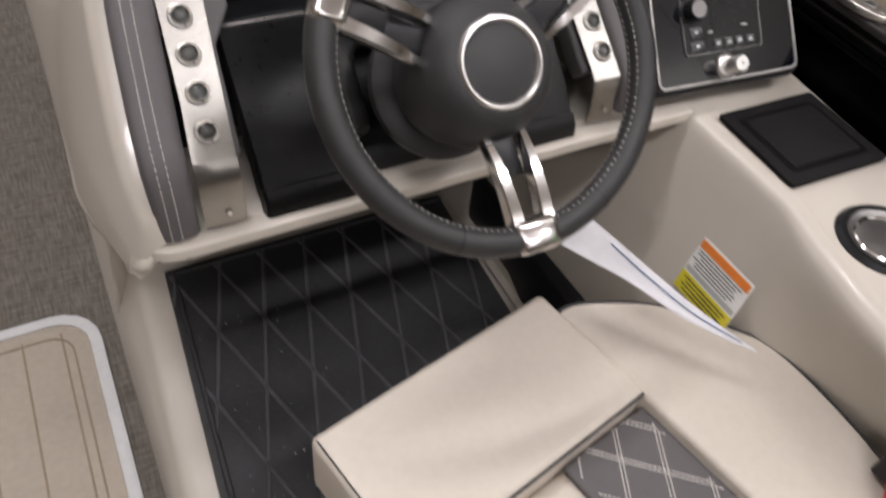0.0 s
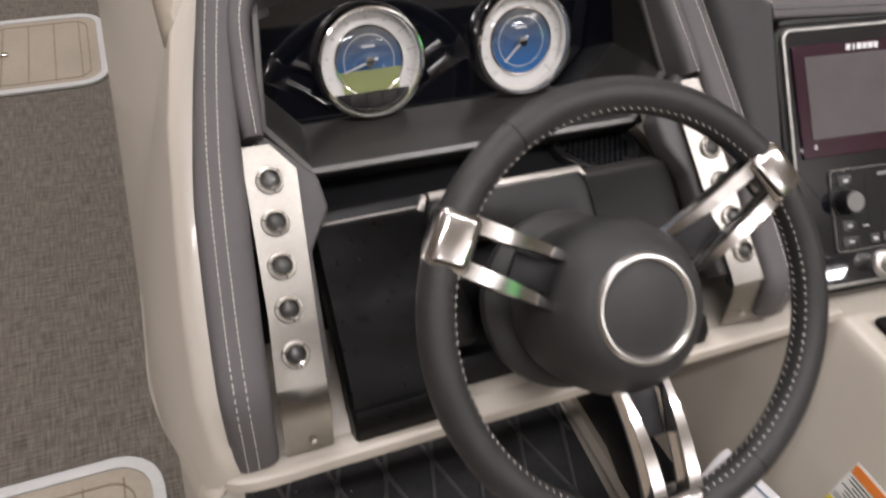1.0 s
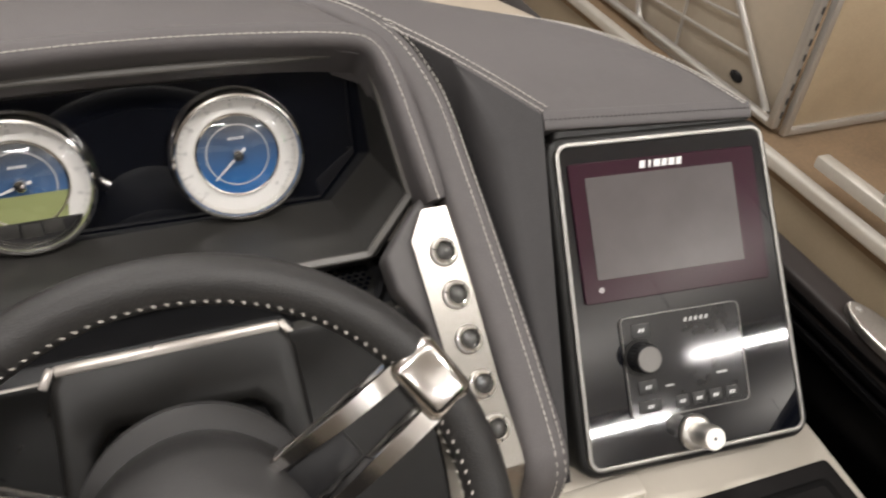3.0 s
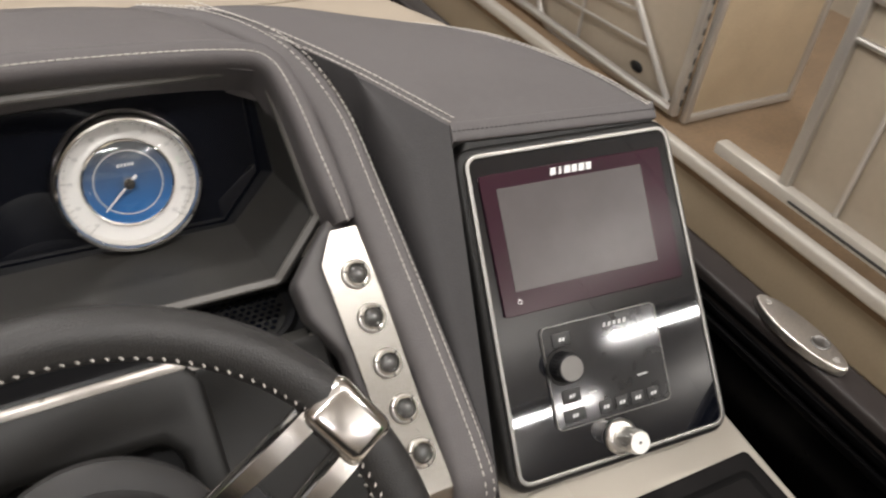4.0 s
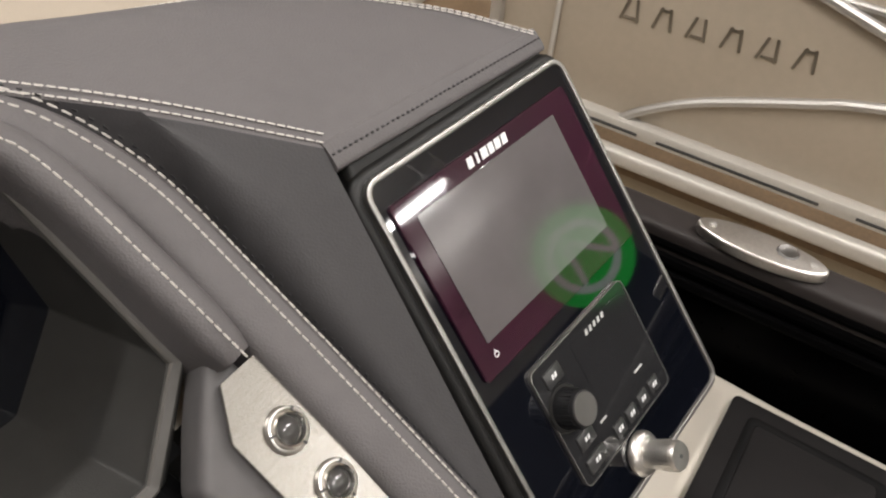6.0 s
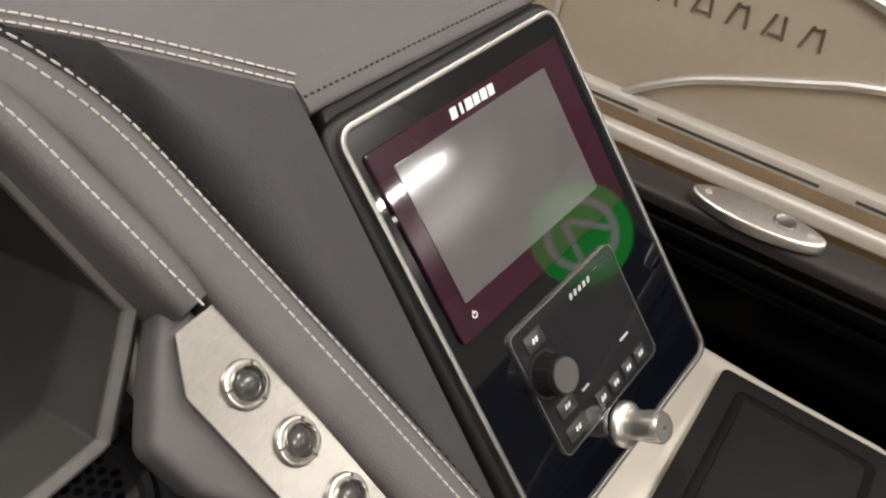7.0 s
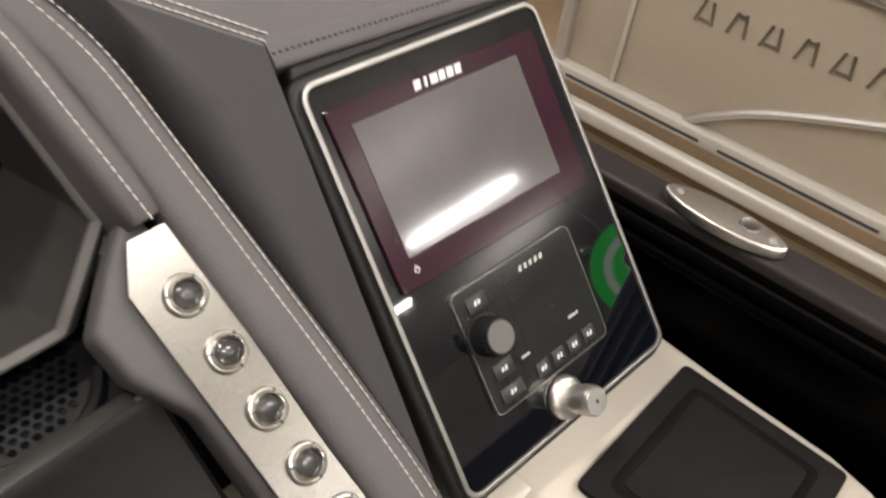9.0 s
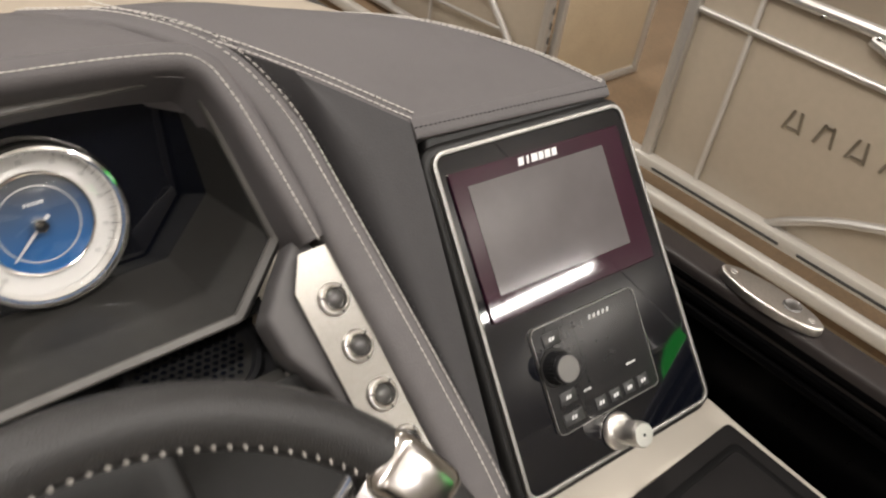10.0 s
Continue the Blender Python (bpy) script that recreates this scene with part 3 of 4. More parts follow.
part("rim", lathe([(0.048, 0), (0.052, 0.004), (0.056, 0.003), (0.058, -0.004)], 40), BLACK_PLASTIC, speaker, m=pose(0.533, 0.862, 0.728, 0, 0, 0))
part("plate", lathe([(0, 0.001), (0.05, 0.0), (0.05, -0.004)], 40), DASH_PLASTIC, speaker, m=pose(0.533, 0.862, 0.728))
holes = bmesh.new()
for i in range(-6, 7):
    for j in range(-6, 7):
        hx, hy = 0.0075 * (i + 0.5 * (j % 2)), 0.0065 * j
        if math.hypot(hx, hy) < 0.045:
            bmesh.ops.create_circle(holes, cap_ends=True, radius=0.0026, segments=8, matrix=pose(hx, hy, 0.0016))
tagged(part("perforation", holes, GLOSS_BLACK, speaker, m=pose(0.533, 0.862, 0.728)), kind="stuff")

# ---- instrument cowl and gauges ----
RIM = [(0.151, 0.976, 0.920), (0.606, 0.980, 0.913), (0.622, 0.880, 0.806), (0.574, 0.858, 0.758), (0.175, 0.857, 0.764), (0.132, 0.882, 0.812)]
PANEL = frame_of((0.3755, 0.985, 0.814), (1, 0, 0), (0, 0.33, 0.944))
INNER = [(-0.212, 0.105), (0.224, 0.105), (0.236, -0.018), (0.188, -0.064), (-0.186, -0.064), (-0.226, -0.018)]


def cowl():
    inner = [PANEL @ Vector((x, y, 0.0)) for x, y in INNER]
    mid = sum((Vector(p) for p in RIM), Vector()) / 6
    front = [Vector(p) for p in RIM]
    lip = [p + (p - mid).normalized() * 0.009 + Vector(OUT) * 0.001 for p in front]
    edge = [p + Vector(OUT) * 0.004 + (p - mid).normalized() * 0.004 for p in front]
    back = [p - Vector(OUT) * 0.05 for p in lip]
    bm = bmesh.new()
    rows = [[bm.verts.new(p) for p in loop] for loop in (inner, front, edge, lip, back)]
    for p, q in zip(rows, rows[1:]):
        for i in range(6):
            j = (i + 1) % 6
            bm.faces.new((p[i], p[j], q[j], q[i]))
    bmesh.ops.recalc_face_normals(bm, faces=bm.faces)
    return bevel_all(bm, 0.002, 2, 15)


part("instrument_cowl", cowl(), COWL_PLASTIC, console, "grey plastic hexagonal instrument cowl")
rim_loop = []
for i in range(6):
    a, b, c = (Vector(RIM[(i + k) % 6]) for k in (-1, 0, 1))
    rim_loop += [b.lerp(a, 0.06), b.lerp(a, 0.01), b.lerp(c, 0.01), b.lerp(c, 0.06)]
# Strip lighter than the cowl: the rim's highlight put into its colour.
part("cowl_edge", sweep([p + Vector(OUT) * 0.003 for p in rim_loop], [(-0.004, -0.003), (0.004, -0.003), (0.004, 0.0015), (0.0025, 0.003), (-0.0025, 0.003), (-0.004, 0.0015)], OUT, True), EDGE_HIGHLIGHT, console, "satin grey cowl edge, lightened for its highlight", smooth=20)
top_band = [Vector(RIM[0]) + Vector((-0.012, 0.006, 0.006)), Vector(RIM[1]) + Vector((0.010, 0.006, 0.006))]
part("cowl_band", sweep(top_band, [(-0.011, -0.02), (0.011, -0.02), (0.011, -0.001), (-0.011, 0.001)], OUT), GREY_VINYL, console, "grey vinyl band over the instruments")
part("instrument_panel", prism([(x * 1.04, y * 1.04) for x, y in INNER], 0.01, top=0.002), GLOSS_BLACK, console, "glossy black instrument panel", PANEL)


def gauge(cx, cy, name, lcd):
    t = thing(name, "round chrome-rimmed gauge with white scale and blue centre" + (" and green display" if lcd else ""), "gauge", "dash gauges")
    m = PANEL @ pose(cx, cy, 0.003)
    part("bezel", lathe([(0.0572, 0.004), (0.0580, 0.012), (0.0592, 0.0175), (0.0610, 0.0200), (0.0632, 0.0195), (0.0652, 0.0165), (0.0668, 0.010), (0.0672, 0.0)], 64), CHROME, t, "polished chrome rim", m)
    part("dial", lathe([(0, 0.002), (0.0575, 0.003)], 64), GAUGE_WHITE, t, m=m)
    part("inner_ring", lathe([(0.0392, 0.0038), (0.0396, 0.0062), (0.0410, 0.0066), (0.0424, 0.0050), (0.0428, 0.003)], 56), SATIN_CHROME, t, "silver ring round the centre", m)
    part("printed_ring", lathe([(0.0300, 0.0044), (0.0306, 0.0047), (0.0312, 0.0044)], 56), TRIM_GREY, t, m=m)
    part("face", lathe([(0, 0.0042), (0.0400, 0.0042), (0.0400, 0.003)], 56), DIAL_BLUE, t, "blue centre face", m)
    for i in range(11):
        a = radians(225 - 27 * i)
        if not (lcd and i in (0, 10)):
            part("numeral", bars([(-0.0012, 0, 0.0014, 0.0036, 0), (0.0012, 0, 0.0014, 0.0036, 0)], 0.0003), TRIM_GREY, t, m=m @ pose(0.0500 * math.cos(a), 0.0500 * math.sin(a), 0.0034))
    for i in range(41):
        a = radians(225 - 6.75 * i)
        long = 0.0030 if i % 4 == 0 else 0.0018
        part("tick", bars([(0, 0, long, 0.0005, 0)], 0.0003), PRINT_DARK, t, m=m @ pose(0.0555 * math.cos(a), 0.0555 * math.sin(a), 0.0034, 0, 0, 225 - 6.75 * i))
    part("logo", bars([(i * 0.0032 - 0.006, 0.017, 0.002, 0.0028, 0.0004) for i in range(5)], 0.0004), PRINT_WHITE, t, m=m @ pose(0, 0, 0.0044))
    if lcd:
        part("display", prism([(-0.038, -0.010), (-0.033, -0.036), (0.033, -0.036), (0.038, -0.010)], 0.001, top=0.0056), LCD, t, "olive green display", m)
        part("button_plate", prism([(0.0572 * math.cos(a), 0.0572 * math.sin(a)) for a in [radians(218 + 104 * k / 14) for k in range(15)]], 0.004, 0.001, top=0.0085), BLACK_PLASTIC, t, m=m)
        for i in range(3):
            part("button", box(0.0175, 0.013, 0.002, 0.0008, at=(-0.019 + 0.019 * i, -0.0435 + 0.002 * (i != 1), 0.0092)), COWL_PLASTIC, t, m=m)
        ang = 197
    else:
        ang = 222
    part("needle", prism([(-0.010, -0.0014), (0.034, -0.0005), (0.034, 0.0005), (-0.010, 0.0014)], 0.0012, top=0.0095), PRINT_WHITE, t, "white needle", m @ pose(0, 0, 0, 0, 0, ang))
    glass = part("glass", lathe([(0, 0.0215), (0.02, 0.0205), (0.04, 0.0175), (0.052, 0.0145), (0.0578, 0.0120)], 64), COVER_GLASS, t, "clear domed glass", m)
    glass.visible_shadow = False
    part("needle_cap", lathe([(0, 0.013), (0.005, 0.0125), (0.0065, 0.010), (0.0065, 0.004)], 24), CHROME, t, m=m)


gauge(-0.0985, 0.0, "speedometer", True)
gauge(0.0985, 0.0, "tachometer", False)

# ---- stitched vinyl: arches, brow and pod ----
ARCH = [(0.117, 1.178, 0.0), (0.120, 1.24, 0.0), (0.127, 1.30, 0.0), (0.146, 1.332, 0.0), (0.183, 1.345, 0.0), (0.28, 1.352, 0.0), (0.38, 1.355, 0.0), (0.48, 1.353, 0.0), (0.575, 1.346, 0.0), (0.608, 1.334, 0.0), (0.621, 1.30, 0.0), (0.629, 1.24, 0.0), (0.636, 1.176, 0.0)]
arch_path = curve([on_face(*p) for p in ARCH], 8)
ends = [min(1.0, 0.62 + 0.38 * (min(i, len(arch_path) - 1 - i) / 4) ** 0.5) for i in range(len(arch_path))]
part("brow_bolster", sweep(arch_path, cushion(0.0245, 0.016, 16, 0.72, 0.05), OUT, scales=[(0.4 + 0.6 * e, e) for e in ends]), GREY_VINYL, console, "grey vinyl roll round the instruments")
tagged(part("brow_stitching", stitches(arch_path, 0.0064, 0.0058, 0.00065, 0.0162, OUT, side=0.0015), THREAD, console), kind="stuff")


def outer_bolster(points, widths, seams, name):
    path = curve(points, 7)
    ups = []
    for i, p in enumerate(path):
        a, b = path[max(0, i - 1)], path[min(len(path) - 1, i + 1)]
        t = (b - a).normalized()
        ups.append(Vector((1, 0, 0)).cross(t).normalized() if abs(t.x) < 0.75 else Vector(OUT))
    ws = [(np.interp(i / 7, range(len(widths)), widths) / 0.05, 1) for i in range(len(path))]
    part(name, sweep(path, cushion(0.050, 0.018, 16, 0.66, 0.05), ups, scales=ws), GREY_VINYL, console, "grey stitched vinyl roll beside the switches")
    for s in seams:
        tagged(part("stitching", stitches(path, 0.0062, 0.0056, 0.00065, 0.0181 - 0.0006 * (abs(s) > 0.01), ups, side=s), THREAD, console), kind="stuff")
    if seams[0] > 0:
        tagged(part("dark_stitching", stitches(path, 0.0075, 0.0032, 0.0008, 0.0119, ups, side=0.0205), BLACK_PLASTIC, console), kind="stuff")


def down(x, z, n=0.0):
    return Vector((x, 0.652 - n, z))


outer_bolster([down(0.057, 0.585), down(0.057, 0.63), on_face(0.058, 0.945, -0.006), on_face(0.064, 1.02, -0.006), on_face(0.074, 1.12, -0.006), on_face(0.086, 1.20, -0.006), on_face(0.104, 1.29, -0.006), on_face(0.119, 1.345, -0.006), Vector((0.143, 1.000, 0.930)), Vector((0.195, 1.045, 0.922))], (0.046, 0.046, 0.048, 0.05, 0.05, 0.044, 0.038, 0.036, 0.036), (-0.010, 0.001), "side_bolster")
outer_bolster([down(0.684, 0.600), down(0.684, 0.64), on_face(0.684, 0.945, -0.006), on_face(0.679, 1.02, -0.006), on_face(0.670, 1.12, -0.006), on_face(0.662, 1.20, -0.006), on_face(0.6545, 1.265, -0.006), Vector((0.641, 0.946, 0.901)), Vector((0.624, 0.972, 0.919)), Vector((0.598, 1.003, 0.928)), Vector((0.566, 1.045, 0.927)), Vector((0.520, 1.095, 0.916))], (0.045, 0.045, 0.045, 0.043, 0.041, 0.039, 0.036, 0.033, 0.031, 0.030, 0.030, 0.030), (0.005, 0.014), "side_bolster")


def brow_cover():
    rows = []
    for i in range(13):
        a = i / 12
        x = 0.112 + 0.492 * a
        arc = math.sin(math.pi * a)
        q = on_face(x, 1.345 + 0.018 * arc ** 0.5, 0.006 - 0.004 * a ** 6)
        far = min(1.01 + 0.06 * arc ** 0.7 + 0.03 * a, 0.997 + (0.604 - x) * 1.35)
        row = [q + Vector((0, -0.012, -0.014)), q, q + Vector((0, 0.012, 0.004))]
        for j in range(1, 6):
            f = j / 5
            row.append(Vector((x, q.y + 0.012 + (far - q.y - 0.012) * f, q.z + 0.004 + 0.006 * f - 0.012 * f * f)))
        row.append(Vector((x, far + 0.012, q.z - 0.02)))
        row.append(Vector((x, far + 0.03, q.z - 0.20)))
        rows.append(row)
    return loft(rows)


part("brow_cover", brow_cover(), GREY_VINYL, console, "grey vinyl dash top", smooth=50)

# pod over the electronics panel
POD_NEAR = [Vector((0.757, 0.879, 0.878)), Vector((0.990, 0.853, 0.874))]
POD_LEFT = curve([POD_NEAR[0], (0.690, 0.955, 0.905), (0.625, 1.02, 0.925), (0.565, 1.08, 0.935)], 6)
POD_RIGHT = curve([POD_NEAR[1], (0.955, 0.930, 0.884), (0.88, 1.025, 0.893), (0.75, 1.075, 0.905)], 6)


def pod_cover():
    rows = []
    k = len(POD_LEFT)
    for i, (a, b) in enumerate(zip(POD_LEFT, POD_RIGHT)):
        row = []
        for j in range(13):
            f = j / 12
            p = a.lerp(b, f)
            p.z += 0.007 * math.sin(math.pi * f) * min(1, i / 4)
            row.append(p)
        row.append(b + Vector((0.006, 0.004, -0.010)))
        row.append(b + Vector((0.006, 0.006, -0.30)))
        rows.append(row)
    last = [p + Vector((0, 0.02, -0.02)) for p in rows[-1]]
    rows.append(last)
    rows.append([p + Vector((0, 0.01, -0.25)) for p in last])
    return loft(rows)


part("pod_cover", pod_cover(), GREY_VINYL, console, "grey vinyl pod top with white stitching", smooth=50)
UPV = (0, 0, 1)
for path, s, rise in ((POD_LEFT, -0.0030, 0.0022), (POD_LEFT, -0.0095, 0.0042), (POD_RIGHT, 0.0030, 0.0016), (POD_RIGHT, 0.0095, 0.0026)):
    tagged(part("stitching", stitches(path, 0.0060, 0.0055, 0.0007, rise, UPV, side=-s), THREAD, console), kind="stuff")
band = curve([POD_NEAR[0] + Vector((0, -0.003, -0.006)), POD_NEAR[1] + Vector((0, -0.003, -0.006))], 12)
part("pod_band", sweep(band, cushion(0.020, 0.004, 10, 0.6, 0.02), OUT), GREY_VINYL, console)
tagged(part("stitching", stitches(band, 0.005, 0.0026, 0.0009, 0.0043, OUT, side=0.0), PIPING_SHADE_VINYL, console), kind="stuff")


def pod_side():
    """Folded wall between the side roll and the electronics panel, its valley deepened for shade."""
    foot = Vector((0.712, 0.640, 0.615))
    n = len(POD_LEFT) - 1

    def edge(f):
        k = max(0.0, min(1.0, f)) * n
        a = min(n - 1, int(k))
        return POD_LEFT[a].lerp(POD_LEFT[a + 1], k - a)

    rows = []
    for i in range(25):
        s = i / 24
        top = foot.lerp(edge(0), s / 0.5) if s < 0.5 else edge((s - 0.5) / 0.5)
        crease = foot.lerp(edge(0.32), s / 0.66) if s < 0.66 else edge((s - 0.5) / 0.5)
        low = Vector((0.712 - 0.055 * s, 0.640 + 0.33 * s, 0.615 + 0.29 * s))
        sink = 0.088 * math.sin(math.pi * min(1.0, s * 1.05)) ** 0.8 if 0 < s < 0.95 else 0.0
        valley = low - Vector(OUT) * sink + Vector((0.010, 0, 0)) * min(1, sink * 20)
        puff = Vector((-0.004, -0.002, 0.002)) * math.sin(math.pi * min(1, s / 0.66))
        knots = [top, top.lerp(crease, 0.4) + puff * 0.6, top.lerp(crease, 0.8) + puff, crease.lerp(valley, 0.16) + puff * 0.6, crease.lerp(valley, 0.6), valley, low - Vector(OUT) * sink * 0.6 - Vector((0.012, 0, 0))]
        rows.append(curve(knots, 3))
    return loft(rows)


# Darker vinyl than the pod top puts the wall's shade into its colour.
part("pod_side", pod_side(), PIPING_SHADE_VINYL, console, "grey vinyl pod side, toned dark for its shade", smooth=75)

# ---- electronics panel ----
EP = frame_of((0.8678, 0.7344, 0.7381), (0.9947, -0.1017, 0.0112), (0.0593, 0.6621, 0.747))
epanel = thing("electronics_panel", "glossy black electronics panel in a satin metal frame", "instrument panel")


def quad(k=0.0):
    """Rounded outline of the panel: a little wider at its foot."""
    out = []
    for x, y in rounded(0.242 - 2 * k, 0.325 - 2 * k, 0.014 - min(k, 0.006), 6):
        out.append((x * (1.0 - 0.055 * y / 0.3), y))
    return out


part("backing", prism(quad(-0.008), 0.05, 0.006, 3, top=-0.006), DASH_PLASTIC, epanel, "dark plastic surround", EP)
part("surround_top", prism([(-0.119, 0.150), (0.114, 0.150), (0.108, 0.190), (-0.110, 0.190)], 0.05, 0.007, 3, top=-0.009), DASH_PLASTIC, epanel, m=EP)
part("trim_frame", ring_plate(quad(0.0), quad(0.0046), 0.008, 0.0012), TRIM_METAL, epanel, "satin metal edge", EP)
part("fascia", prism(quad(0.005), 0.006, 0, top=-0.002), GLOSS_BLACK, epanel, m=EP)
part("plinth", prism([(-0.13, -0.15), (0.13, -0.15), (0.125, 0.16), (-0.115, 0.16)], 0.15, 0.01, 2, top=-0.05), DASH_PLASTIC, epanel, m=EP)

plotter = thing("chart_plotter", "chart plotter with dark red coated glass and blank grey screen", "chart plotter")
part("glass", prism(rounded(0.209, 0.139, 0.003, 3, -0.002, 0.0713), 0.006, 0.0008, 1, top=0.001), PLOTTER_GLASS, plotter, m=EP)
part("screen", prism(rounded(0.166, 0.1015, 0.001, 2, -0.0075, 0.0753), 0.002, 0, top=0.0016), PLOTTER_SCREEN, plotter, "blank grey display", EP)
mark_row("brand_bar", [(-0.0265 + 0.0082 * i, 0.1337, (0.0062, 0.0026, 0.0072, 0.0060, 0.0066, 0.0060)[i], 0.0074, 0.0008) for i in range(6)], 0.0006, PRINT_WHITE, plotter, EP @ pose(0, 0, 0.0014))
part("power_mark", lathe([(0.0016, 0.0004), (0.0024, 0.0004)], 20), PRINT_WHITE, plotter, m=EP @ pose(-0.0882, 0.0145, 0.0014))
part("power_bar", bars([(-0.0882, 0.0168, 0.0006, 0.003, 0)], 0.0004), PRINT_WHITE, plotter, m=EP @ pose(0, 0, 0.0014))

stereo = thing("marine_stereo", "black marine stereo with round volume knob and lit keys", "stereo")
SC = EP @ pose(-0.0062, -0.0675, 0)
part("faceplate", prism(rounded(0.133, 0.1015, 0.006, 4), 0.005, 0.0005, 1, top=0.0008), STEREO_BLACK, stereo, m=SC)
part("trim", ring_plate(rounded(0.1342, 0.1027, 0.0065, 4), rounded(0.1330, 0.1015, 0.006, 4), 0.006), TRIM_METAL, stereo, "thin silver outline", SC @ pose(0, 0, 0.0014))
part("display", prism(rounded(0.078, 0.062, 0.002, 2, 0.022, 0.012), 0.0006, 0, top=0.0011), STEREO_BLACK, stereo, m=SC)
part("knob_collar", lathe([(0.0185, 0.0008), (0.018, 0.0024), (0.0155, 0.0026)], 40), DASH_PLASTIC, stereo, m=SC @ pose(-0.050, 0.0105, 0))
part("knob", lathe([(0.0150, 0.001), (0.0140, 0.018), (0.0132, 0.020), (0.012, 0.0205)], 40), BLACK_PLASTIC, stereo, "black ribbed volume knob", SC @ pose(-0.050, 0.0105, 0))
part("knob_cap", lathe([(0, 0.0207), (0.0122, 0.0207), (0.0126, 0.0198)], 40), DARK_METAL, stereo, "spun metal knob cap", SC @ pose(-0.050, 0.0105, 0))
for i in range(24):
    part("knob_rib", box(0.0011, 0.0016, 0.013, at=(0.0143, 0, 0.0105)), BLACK_PLASTIC, stereo, m=SC @ pose(-0.050, 0.0105, 0, 0, 0, 15 * i))
for x, y, w, h in ((-0.0105, -0.0398, 0.014, 0.012), (0.0085, -0.0398, 0.014, 0.012), (0.0275, -0.0398, 0.014, 0.012), (0.0465, -0.0398, 0.014, 0.012), (-0.046, -0.0395, 0.024, 0.012), (-0.046, -0.0200, 0.020, 0.013), (-0.046, 0.0368, 0.020, 0.013)):
    key = part("key", box(w, h, 0.0016, 0.0005, at=(x, y, 0.0014)), KEY_GREY, stereo, m=SC)
    part("key_mark", bars([(x - 0.0018, y, 0.0022, 0.0034, 0.0006), (x + 0.0018, y, 0.0022, 0.0034, 0.0006)], 0.0004), PRINT_WHITE, key, "pale symbol", SC @ pose(0, 0, 0.0022))
mark_row("brand_bar", [(0.0045 + 0.0060 * i, 0.0405, 0.0030, 0.0040, 0.0007) for i in range(5)], 0.0004, TRIM_GREY, stereo, SC @ pose(0, 0, 0.0013))
mark_row("small_print", [(0.038, -0.018, 0.012, 0.002, 0), (-0.022, -0.022, 0.009, 0.0018, 0)], 0.0003, TRIM_GREY, stereo, SC @ pose(0, 0, 0.0013))

knob = thing("dimmer_knob", "polished chrome rotary knob on the black panel", "knob")
KM = EP @ pose(-0.006, -0.1412, -0.001)
part("flange", lathe([(0.0, 0.006), (0.0125, 0.007), (0.0160, 0.0058), (0.0182, 0.003), (0.0185, 0.0)], 36), KNOB_METAL, knob, m=KM)
part("barrel", lathe([(0.0112, 0.004), (0.0114, 0.014), (0.0118, 0.0155), (0.0120, 0.034), (0.0108, 0.036), (0, 0.036)], 36), KNOB_METAL, knob, m=KM)
part("dot", lathe([(0, 0.0364), (0.0016, 0.0364), (0.0016, 0.0358)], 12), PRINT_DARK, knob, m=KM)
for i in range(18):
    part("rib", box(0.0012, 0.0016, 0.010, 0.0, at=(0.0118, 0, 0.0275)), KNOB_METAL, knob, m=KM @ pose(0, 0, 0, 0, 0, 20 * i))


# ---- switch panels ----
def switch_panel(xs, spots, n):
    t = thing("switch_panel", "brushed steel switch strip with five round push buttons", "switch panel", "helm switch strips")
    rows = []
    for b, x0, x1 in xs:
        rows.append([on_face(x0 + (x1 - x0) * f, b, n) for f in (0, 0.5, 1)])
    c = rows[-1]
    for dy, z in ((-0.010, 0.655), (-0.0135, 0.642), (-0.016, 0.59)):
        rows.append([Vector((p.x, c[0].y + dy, z)) for p in c])
    part("plate", loft(rows, 0.003), STEEL, t, "brushed stainless plate", smooth=20)
    for x, b in spots:
        m = FACE @ pose(x, b, n + 0.0005)
        bt = part("push_button", lathe([(0.0084, -0.002), (0.0086, 0.0042), (0.0091, 0.0056), (0.0097, 0.0060), (0.0102, 0.0048), (0.0105, 0.0)], 32), SATIN_CHROME, t, "chrome-ringed push button", m)
        part("collar", lathe([(0.0103, 0.0006), (0.0108, 0.0024), (0.0117, 0.0034), (0.0127, 0.0030), (0.0135, 0.0016), (0.0140, 0.0)], 32), KNOB_METAL, bt, "chrome collar", m)
        part("cap", lathe([(0, 0.0066), (0.003, 0.0062), (0.0058, 0.0051), (0.0077, 0.0034), (0.0087, 0.0022), (0.0087, -0.002)], 32), CAP_BLACK, bt, "black domed button cap", m)
        for k in range(3):
            part("notch", box(0.0022, 0.0016, 0.0006, 0, at=(0.0118, 0, 0.0033)), PRINT_DARK, bt, m=m @ pose(0, 0, 0, 0, 0, 40 + 120 * k))
    e = rows[-2]
    part("screw", lathe([(0, 0.003), (0.003, 0.0022), (0.004, 0.0)], 16), CHROME, t, m=frame_of((e[1].x + 0.004, e[1].y - 0.003, 0.607), (1, 0, 0), (0, 0.1, 1)))


switch_panel(((1.170, 0.103, 0.130), (1.142, 0.1005, 0.151), (1.0, 0.093, 0.139), (0.934, 0.086, 0.134)), [(0.123, 1.134), (0.1195, 1.0925), (0.1165, 1.0505), (0.1140, 1.008), (0.1110, 0.965)], 0.001)
